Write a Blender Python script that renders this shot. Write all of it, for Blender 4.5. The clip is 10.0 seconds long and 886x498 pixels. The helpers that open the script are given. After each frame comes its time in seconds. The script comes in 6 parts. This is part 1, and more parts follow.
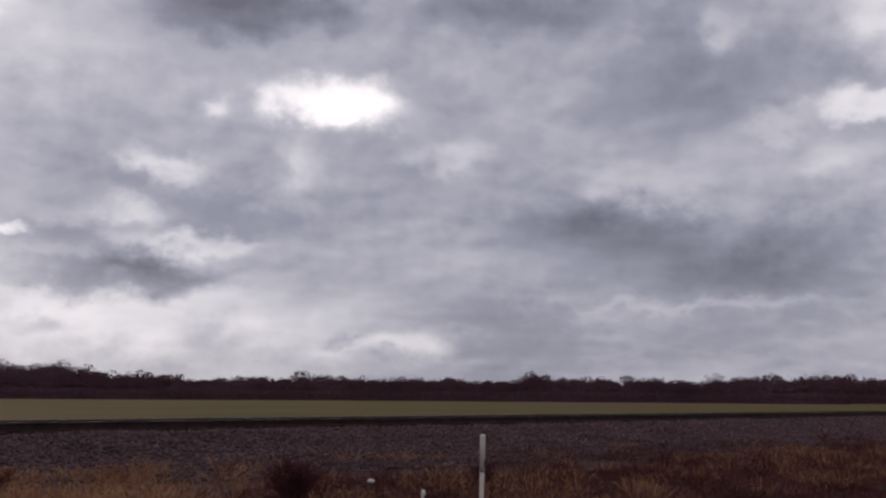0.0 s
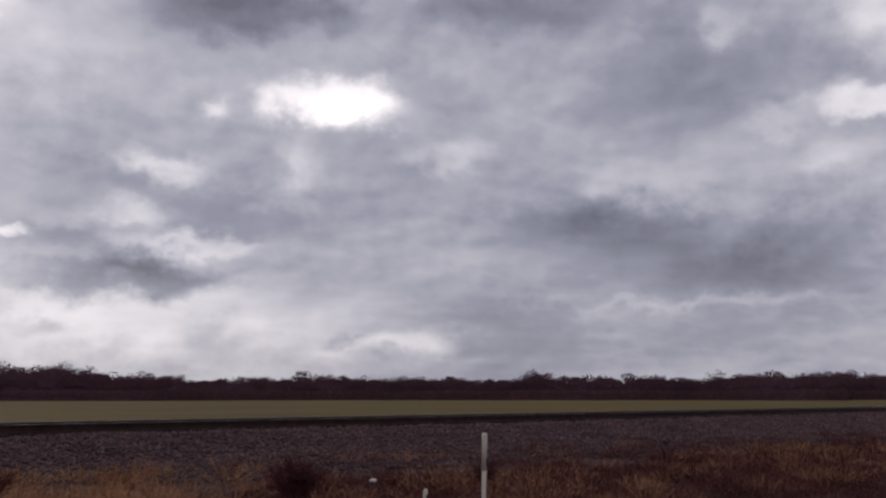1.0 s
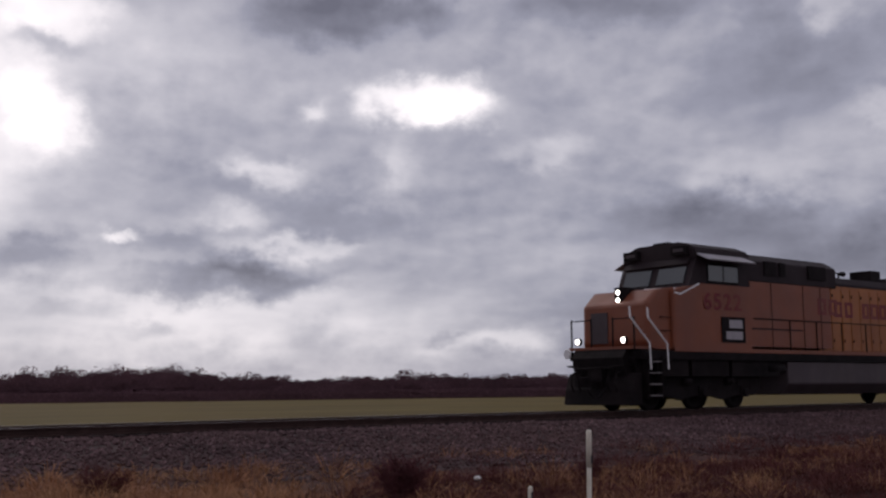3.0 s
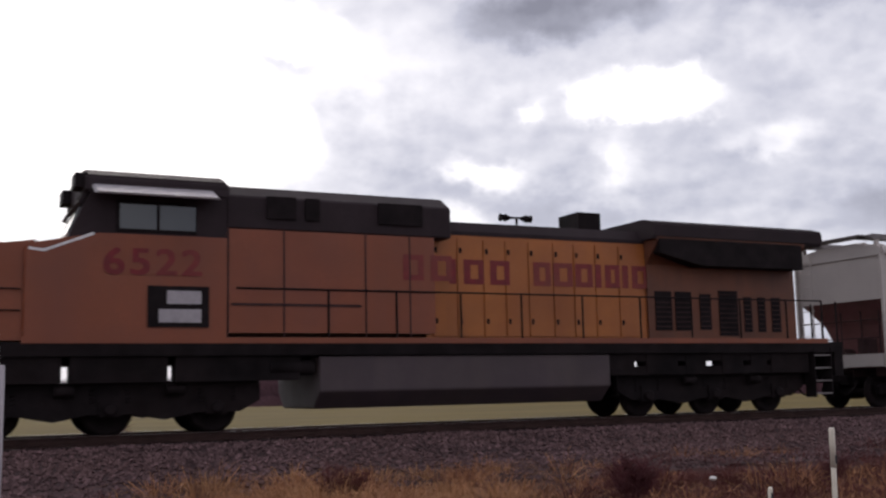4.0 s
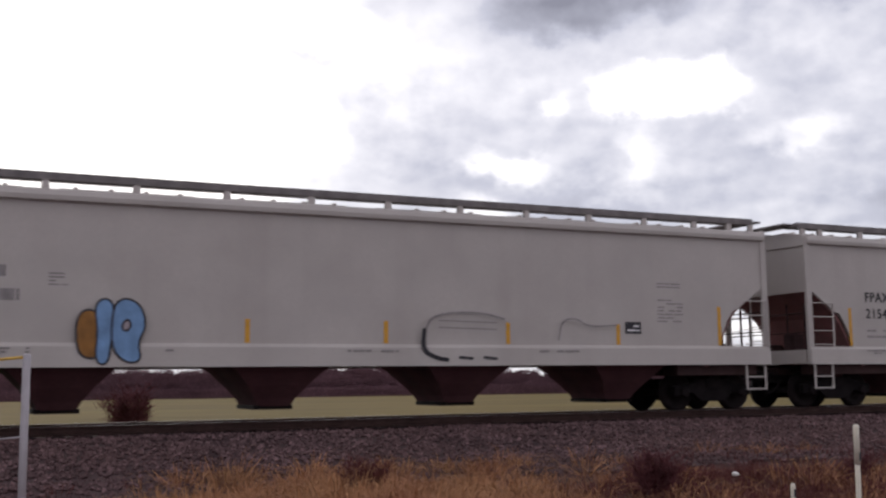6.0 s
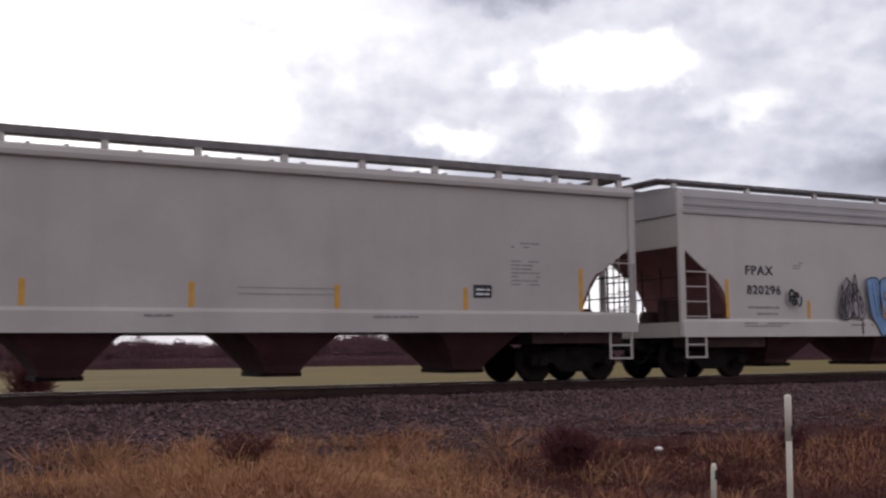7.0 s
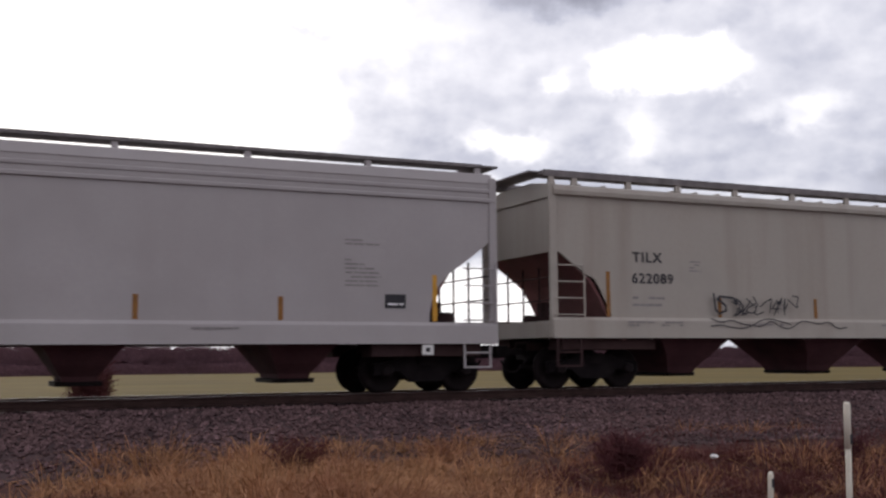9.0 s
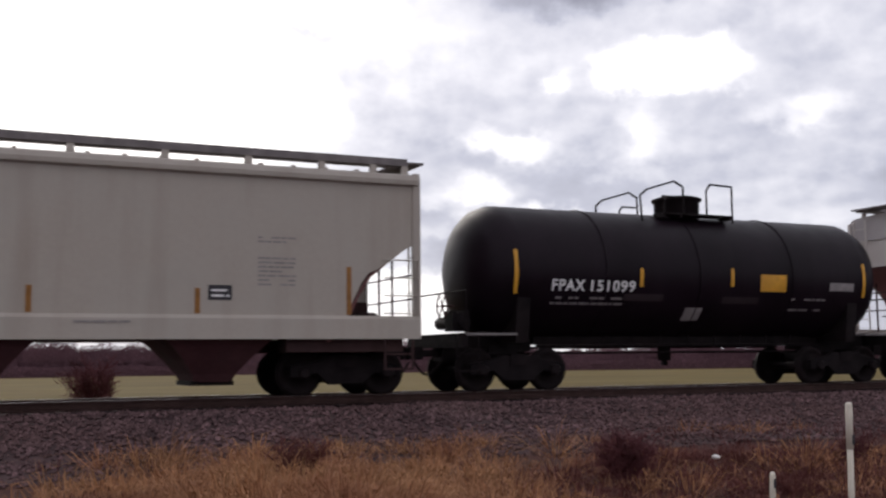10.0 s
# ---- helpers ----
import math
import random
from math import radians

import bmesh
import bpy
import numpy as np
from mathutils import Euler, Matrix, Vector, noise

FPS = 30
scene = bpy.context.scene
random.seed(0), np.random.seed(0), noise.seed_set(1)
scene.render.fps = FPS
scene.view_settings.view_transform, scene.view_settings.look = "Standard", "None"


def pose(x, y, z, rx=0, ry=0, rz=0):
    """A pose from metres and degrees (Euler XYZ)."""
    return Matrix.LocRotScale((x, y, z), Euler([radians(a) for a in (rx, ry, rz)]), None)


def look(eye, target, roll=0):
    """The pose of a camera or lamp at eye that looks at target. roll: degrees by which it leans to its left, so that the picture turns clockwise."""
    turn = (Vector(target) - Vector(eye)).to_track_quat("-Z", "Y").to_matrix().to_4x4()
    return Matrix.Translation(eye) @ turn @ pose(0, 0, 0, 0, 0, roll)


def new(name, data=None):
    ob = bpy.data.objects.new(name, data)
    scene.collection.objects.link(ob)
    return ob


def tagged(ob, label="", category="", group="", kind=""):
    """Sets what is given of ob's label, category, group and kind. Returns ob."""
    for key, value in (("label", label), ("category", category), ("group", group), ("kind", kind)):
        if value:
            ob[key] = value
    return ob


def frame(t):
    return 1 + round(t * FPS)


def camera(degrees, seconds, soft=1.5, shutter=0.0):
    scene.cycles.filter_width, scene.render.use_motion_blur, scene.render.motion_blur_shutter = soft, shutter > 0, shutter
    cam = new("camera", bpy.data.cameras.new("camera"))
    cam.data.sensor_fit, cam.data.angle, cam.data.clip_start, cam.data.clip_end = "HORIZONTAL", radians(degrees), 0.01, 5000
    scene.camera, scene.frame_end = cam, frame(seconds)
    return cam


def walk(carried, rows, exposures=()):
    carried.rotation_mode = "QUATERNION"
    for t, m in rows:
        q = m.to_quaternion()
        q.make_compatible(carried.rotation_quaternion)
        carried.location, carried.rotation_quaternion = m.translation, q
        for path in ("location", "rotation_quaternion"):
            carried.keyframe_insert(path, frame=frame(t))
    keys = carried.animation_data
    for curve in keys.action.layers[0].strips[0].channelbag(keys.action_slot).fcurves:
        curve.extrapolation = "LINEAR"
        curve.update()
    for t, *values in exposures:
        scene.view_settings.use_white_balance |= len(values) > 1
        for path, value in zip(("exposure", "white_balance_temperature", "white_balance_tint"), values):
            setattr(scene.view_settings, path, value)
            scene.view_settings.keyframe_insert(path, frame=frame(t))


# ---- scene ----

RAIL_Z = 0.83     # top of the rails above the ground at the camera
TRACK_Y = 22.83   # middle of the track; the track runs along x

# ---- camera and its way ----
cam = camera(45.0, 10.0, soft=2.4, shutter=0.06)
VIEW = [
    (0.0, 0.0, 0.0, 1.6, 97.49, 0.67, -43.54),
    (0.5, 0.0, 0.0, 1.6, 97.49, 0.70, -43.39),
    (1.0, 0.0, 0.0, 1.6, 97.44, 0.25, -43.46),
    (1.5, 0.0, 0.0, 1.6, 97.41, 0.10, -43.09),
    (2.0, 0.0, 0.0, 1.6, 97.39, 0.45, -42.53),
    (2.5, 0.0, 0.0, 1.6, 97.35, 0.24, -41.34),
    (3.0, 0.0, 0.0, 1.6, 97.31, -0.40, -38.03),
    (3.2, 0.0, 0.0, 1.6, 97.27, -0.65, -35.64),
    (4.3, 0.0, 0.0, 1.6, 97.42, -0.95, -23.89),
    (4.5, 0.0, 0.0, 1.6, 97.35, -0.73, -23.40),
    (5.0, 0.0, 0.0, 1.6, 97.19, -0.49, -24.12),
    (6.3, 0.0, 0.0, 1.6, 96.95, -0.86, -25.49),
    (6.5, 0.0, 0.0, 1.6, 94.91, -0.83, -29.11),
    (6.6, 1.0, 0.92, 1.54, 95.3, -0.8, -28.0),
    (6.7, 1.28, 1.18, 1.532, 95.4, -0.75, -27.8),
    (7.0, 1.28, 1.18, 1.532, 95.51, -0.63, -27.67),
    (7.5, 1.28, 1.18, 1.532, 95.72, -0.78, -28.72),
    (8.0, 1.28, 1.18, 1.532, 95.71, -0.88, -28.66),
    (8.1, 1.28, 1.18, 1.532, 95.71, -0.85, -28.6),
    (8.4, 1.28, 1.18, 1.532, 95.71, -0.58, -25.0),
    (8.5, 1.28, 1.18, 1.532, 95.75, -0.55, -24.92),
    (9.0, 1.28, 1.18, 1.532, 95.84, -0.48, -24.88),
    (9.5, 1.28, 1.18, 1.532, 95.86, -0.52, -24.85),
    (10.0, 1.28, 1.18, 1.532, 95.89, -0.58, -24.80),
]
EXPOSE = [(0.0, 0.0), (2.0, 0.0), (3.0, 0.04), (3.3, 0.12), (4.2, 0.95), (10.0, 0.95)]
walk(cam, [(t, pose(x, y, z, a, -b, c)) for t, x, y, z, a, b, c in VIEW],
     [(t, s, 6500 if t < 4 else 6700, 18 if t < 4 else 13) for t, s in EXPOSE])

# ---- sky and sun ----
SUN_AZ, SUN_EL = -4.0, 34.0   # degrees: turn from +y towards -x, height
world = bpy.data.worlds.new("overcast")
scene.world = world
world.use_nodes = True
wn, wl = world.node_tree.nodes, world.node_tree.links


def wmath(op, a, b=None, c=None):
    n = wn.new("ShaderNodeMath")
    n.operation = op
    for i, v in enumerate((a, b, c)):
        if v is None:
            continue
        if isinstance(v, (int, float)):
            n.inputs[i].default_value = v
        else:
            wl.new(v, n.inputs[i])
    return n.outputs[0]


def wnoise(vec, scale, detail, rough, distortion=0.0):
    n = wn.new("ShaderNodeTexNoise")
    n.inputs["Scale"].default_value = scale
    n.inputs["Detail"].default_value = detail
    n.inputs["Roughness"].default_value = rough
    n.inputs["Distortion"].default_value = distortion
    wl.new(vec, n.inputs["Vector"])
    return n.outputs[0]


tc = wn.new("ShaderNodeTexCoord")
sep = wn.new("ShaderNodeSeparateXYZ")
wl.new(tc.outputs["Generated"], sep.inputs[0])
deg = 180 / math.pi
az0 = wmath("MULTIPLY", wmath("ARCTAN2", wmath("MULTIPLY", sep.outputs[0], -1.0), sep.outputs[1]), deg)
el0 = wmath("MULTIPLY", wmath("ARCSINE", sep.outputs[2]), deg)
# clouds in degrees of turn and height, flattened towards the horizon as a layer seen edge-on is
flat_el = wmath("MULTIPLY", wmath("LOGARITHM", wmath("MULTIPLY_ADD", wmath("MAXIMUM", el0, 0.0), 1 / 17.0, 1.0), math.e), 54.0)


def sky_at(du, dv):
    """The place on the cloud layer, moved towards the light by du and dv."""
    n = wn.new("ShaderNodeCombineXYZ")
    wl.new(wmath("ADD", az0, du), n.inputs[0])
    wl.new(wmath("ADD", flat_el, dv), n.inputs[1])
    return n.outputs[0]


def puffs(vec, scale, detail):
    """Rounded heaps of cloud, high in the middle of each heap."""
    n = wn.new("ShaderNodeTexVoronoi")
    n.voronoi_dimensions, n.feature, n.normalize = "2D", "SMOOTH_F1", True
    n.inputs["Scale"].default_value = scale
    n.inputs["Detail"].default_value = detail
    n.inputs["Roughness"].default_value = 0.55
    n.inputs["Smoothness"].default_value = 0.6
    wl.new(vec, n.inputs["Vector"])
    return wmath("SUBTRACT", 1.0, n.outputs["Distance"])


def heaps(du, dv):
    """Thickness of the broken cloud heaps."""
    p = sky_at(du, dv)
    bent = wn.new("ShaderNodeVectorMath")
    bent.operation = "MULTIPLY_ADD"
    jitter = wn.new("ShaderNodeTexNoise")
    jitter.inputs["Scale"].default_value, jitter.inputs["Detail"].default_value = 0.35, 4
    wl.new(p, jitter.inputs["Vector"])
    wl.new(jitter.outputs["Color"], bent.inputs[0])
    bent.inputs[1].default_value = (4.0, 4.0, 0)
    wl.new(p, bent.inputs[2])
    q = bent.outputs[0]
    return wmath("ADD", wmath("MULTIPLY", wnoise(p, 0.06, 5, 0.5), 0.8), wmath("MULTIPLY", puffs(q, 0.09, 2.5), 0.6))


ang = sky_at(0.0, 0.0)
thick = heaps(0.0, 0.0)
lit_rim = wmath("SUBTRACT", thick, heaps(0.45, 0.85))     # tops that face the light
even = wn.new("ShaderNodeCombineXYZ")
wl.new(az0, even.inputs[0])
wl.new(wmath("MULTIPLY", el0, 1.25), even.inputs[1])
even = even.outputs[0]
warp_a = wmath("SUBTRACT", wnoise(even, 0.22, 5, 0.55), 0.5)
warp_b = wmath("SUBTRACT", wnoise(even, 0.29, 5, 0.55), 0.5)
scallop = wmath("SUBTRACT", puffs(even, 0.45, 3.0), 0.6)      # rounded edges of the heaps
az = wmath("ADD", wmath("MULTIPLY_ADD", warp_a, 5.5, az0), wmath("MULTIPLY", scallop, 1.2))
el = wmath("ADD", wmath("MULTIPLY_ADD", warp_b, 3.0, el0), wmath("MULTIPLY", scallop, -1.6))


def lobe(a, e, sa, se, amount):
    """A patch of thin or thick cloud at turn a and height e, in degrees; sharp-edged where it is strong."""
    p = wmath("POWER", wmath("ABSOLUTE", wmath("DIVIDE", wmath("SUBTRACT", az, a), sa)), 2.0)
    q = wmath("POWER", wmath("ABSOLUTE", wmath("DIVIDE", wmath("SUBTRACT", el, e), se)), 2.0)
    r = wmath("POWER", wmath("ADD", p, q), 1.9 if abs(amount) > 0.3 else 1.25)
    return wmath("MULTIPLY", wmath("EXPONENT", wmath("MULTIPLY", r, -1.0)), amount)


# (turn, height, half-widths, how much brighter or darker)
THIN = [
    (-37.0, 15.1, 3.30, 1.21, 0.55), (-38.9, 14.5, 2.82, 0.91, 0.20), (-30.7, 14.4, 0.94, 0.48, 0.20), (-28.5, 11.5, 1.92, 0.73, 0.24),
    (-35.5, 11.8, 1.05, 0.9, 0.12), (-27.2, 8.7, 1.53, 0.73, 0.20), (-29.9, 7.3, 3.67, 0.48, 0.20), (-21.1, 7.6, 1.22, 0.42, 0.30),
    (-29.2, 3.3, 10.32, 2.27, 0.20), (-41.6, 2.2, 3.34, 0.73, 0.17), (-65.4, 14.2, 2.34, 0.85, 0.34), (-58.5, 18.6, 1.15, 1.09, 0.12),
    (-53.9, 10.6, 3.39, 1.21, 0.12), (-43.6, 12.4, 1.86, 0.79, 0.13), (-64.2, 11.5, 2.47, 1.21, 0.12), (-66.3, 18.5, 1.92, 1.82, 0.20),
    (-21.7, 17.1, 4.76, 2.73, 0.15), (-61.3, 13.6, 1.56, 0.76, 0.12), (-57.3, 4.4, 6.69, 0.36, 0.08), (-17.0, 13.7, 1.6, 2.27, 0.36),
    (-17.3, 18.9, 2.88, 1.21, 0.35), (-12.0, 14.0, 6.0, 7.0, 0.42), (4.0, 18.0, 13.0, 12.0, 0.75), (-19.5, 4.0, 8.0, 3.2, 0.16),
]
THICK = [
    (-54.0, 5.5, 14.0, 5.0, -0.06),
        (-26.0, 5.4, 5.4, 1.05, -0.28), (-26.9, 6.2, 1.83, 0.76, -0.12), (-32.9, 19.5, 4.82, 1.52, -0.26), (-46.9, 19.9, 6.45, 1.21, -0.20),
    (-57.6, 16.2, 6.31, 2.88, -0.14), (-32.7, 8.7, 4.60, 1.52, -0.12), (-25.7, 10.7, 3.39, 1.09, -0.06), (-23.7, 7.3, 3.05, 0.79, -0.14),
    (-52.4, 8.3, 4.90, 1.45, -0.15), (-59.6, 6.1, 5.79, 1.33, -0.17), (-47.0, 2.7, 3.94, 1.82, -0.12), (-22.4, 2.8, 1.40, 0.48, -0.14),
    (-31.2, 2.5, 1.36, 1.09, -0.10), (-38.0, 2.5, 1.03, 0.27, -0.12), (-63.0, 7.9, 3.67, 1.21, -0.10), (-16.8, 17.2, 1.90, 0.55, -0.14),
    (-16.9, 6.3, 2.74, 1.21, -0.22), (-17.9, 3.8, 2.43, 0.79, -0.14),
]
big = wmath("SUBTRACT", wnoise(ang, 0.07, 2, 0.4, 0.3), 0.5)
total = wmath("ADD", wmath("MULTIPLY_ADD", big, 0.20, 0.435), wmath("MULTIPLY", wmath("SUBTRACT", thick, 0.80), -0.26))
total = wmath("ADD", total, wmath("MULTIPLY", lit_rim, 0.9))
for a, e, wide, high, much in THIN + THICK:
    total = wmath("ADD", total, lobe(a, e, wide, high, much * (1.0 if much > 0.3 else 1.25)))
total = wmath("ADD", total, wmath("MULTIPLY", scallop, -0.16))
total = wmath("MAXIMUM", total, 0.05)
tone = wn.new("ShaderNodeValToRGB")
tone.color_ramp.elements[0].position, tone.color_ramp.elements[0].color = 0.04, (0.13, 0.135, 0.17, 1)
tone.color_ramp.elements[1].position, tone.color_ramp.elements[1].color = 1.0, (1.12, 1.10, 1.08, 1)
for p, c in ((0.32, (0.30, 0.315, 0.375, 1)), (0.55, (0.56, 0.57, 0.605, 1))):
    e = tone.color_ramp.elements.new(p)
    e.color = c
wl.new(total, tone.inputs[0])
air = wn.new("ShaderNodeTexSky")
air.sky_type, air.sun_disc = "NISHITA", False
air.sun_elevation, air.sun_rotation = radians(SUN_EL), radians(-SUN_AZ)
air_bg = wn.new("ShaderNodeBackground")
air_bg.inputs[1].default_value = 0.05
wl.new(air.outputs[0], air_bg.inputs[0])
cloud_bg = wn.new("ShaderNodeBackground")
cloud_bg.inputs[1].default_value = 1.0
wl.new(tone.outputs[0], cloud_bg.inputs[0])
mixsky = wn.new("ShaderNodeMixShader")
mixsky.inputs[0].default_value = 0.93
wl.new(air_bg.outputs[0], mixsky.inputs[1])
wl.new(cloud_bg.outputs[0], mixsky.inputs[2])
wout = [n for n in wn if n.type == "OUTPUT_WORLD"][0]
wl.new(mixsky.outputs[0], wout.inputs[0])

sun = new("sun", bpy.data.lights.new("sun", "SUN"))
sun.data.energy, sun.data.angle, sun.data.color = 0.5, radians(25), (1.0, 0.95, 0.88)
sa, se = radians(SUN_AZ), radians(SUN_EL)
sun.matrix_world = look((-math.sin(sa) * math.cos(se) * 50, math.cos(sa) * math.cos(se) * 50, math.sin(se) * 50), (0, 0, 0))


# ---- materials ----
def material(name, color, rough=0.6, metal=0.0, vary=0.25, scale=3.0, grain=40.0, bump=0.15, streak=0.0,
             dirt=(0.10, 0.075, 0.065), dirt_amount=0.0, island=0.0, alpha_dirt_scale=0.6, spec=0.4):
    """A surface with variation at two scales, vertical streaks and dirt, in the thing's own space."""
    m = bpy.data.materials.new(name)
    m.use_nodes = True
    n, l = m.node_tree.nodes, m.node_tree.links
    b = n["Principled BSDF"]
    b.inputs["Metallic"].default_value = metal
    b.inputs["Specular IOR Level"].default_value = spec
    co = n.new("ShaderNodeTexCoord").outputs["Object"]

    def noise_of(s, det, stretch=None):
        t = n.new("ShaderNodeTexNoise")
        t.inputs["Scale"].default_value, t.inputs["Detail"].default_value = s, det
        if stretch:
            mp = n.new("ShaderNodeMapping")
            mp.inputs["Scale"].default_value = stretch
            l.new(co, mp.inputs[0])
            l.new(mp.outputs[0], t.inputs["Vector"])
        else:
            l.new(co, t.inputs["Vector"])
        return t.outputs[0]

    def mixed(fac, a, c2):
        x = n.new("ShaderNodeMix")
        x.data_type = "RGBA"
        if isinstance(fac, float):
            x.inputs[0].default_value = fac
        else:
            l.new(fac, x.inputs[0])
        for s, v in ((x.inputs[6], a), (x.inputs[7], c2)):
            if isinstance(v, tuple):
                s.default_value = (*v, 1)
            else:
                l.new(v, s)
        return x.outputs[2]

    def ramp(v, lo, hi, top=1.0):
        r = n.new("ShaderNodeMapRange")
        r.inputs[1].default_value, r.inputs[2].default_value = lo, hi
        r.inputs[4].default_value = top
        l.new(v, r.inputs[0])
        return r.outputs[0]

    lo = tuple(c * (1 - vary) for c in color)
    hi = tuple(min(1, c * (1 + vary)) for c in color)
    col = mixed(ramp(noise_of(scale, 4), 0.3, 0.7), lo, hi)
    col = mixed(ramp(noise_of(grain, 3), 0.35, 0.65, 0.35), col, lo)
    if island:
        g = n.new("ShaderNodeNewGeometry")
        h = n.new("ShaderNodeHueSaturation")
        l.new(ramp(g.outputs["Random Per Island"], 0, 1, 1.0), h.inputs["Fac"])
        v = n.new("ShaderNodeMapRange")
        v.inputs[3].default_value, v.inputs[4].default_value = 1 - island, 1 + island
        l.new(g.outputs["Random Per Island"], v.inputs[0])
        l.new(v.outputs[0], h.inputs["Value"])
        l.new(col, h.inputs["Color"])
        col = h.outputs[0]
    if streak:
        col = mixed(ramp(noise_of(1.0, 6, (1.7, 1.7, 0.16)), 0.48, 0.85, streak), col, dirt)
    if dirt_amount:
        col = mixed(ramp(noise_of(alpha_dirt_scale, 6), 0.42, 0.75, dirt_amount), col, dirt)
    l.new(col, b.inputs["Base Color"])
    r = n.new("ShaderNodeMapRange")
    r.inputs[3].default_value, r.inputs[4].default_value = max(0.05, rough - 0.12), min(1, rough + 0.12)
    l.new(noise_of(scale * 2.3, 3), r.inputs[0])
    l.new(r.outputs[0], b.inputs["Roughness"])
    if bump:
        bp = n.new("ShaderNodeBump")
        bp.inputs["Strength"].default_value, bp.inputs["Distance"].default_value = bump, 0.02
        l.new(noise_of(grain, 4), bp.inputs["Height"])
        l.new(bp.outputs[0], b.inputs["Normal"])
    return m


def glow(name, color, strength):
    m = bpy.data.materials.new(name)
    m.use_nodes = True
    b = m.node_tree.nodes["Principled BSDF"]
    b.inputs["Base Color"].default_value = (*color, 1)
    b.inputs["Emission Color"].default_value = (*color, 1)
    b.inputs["Emission Strength"].default_value = strength
    return m


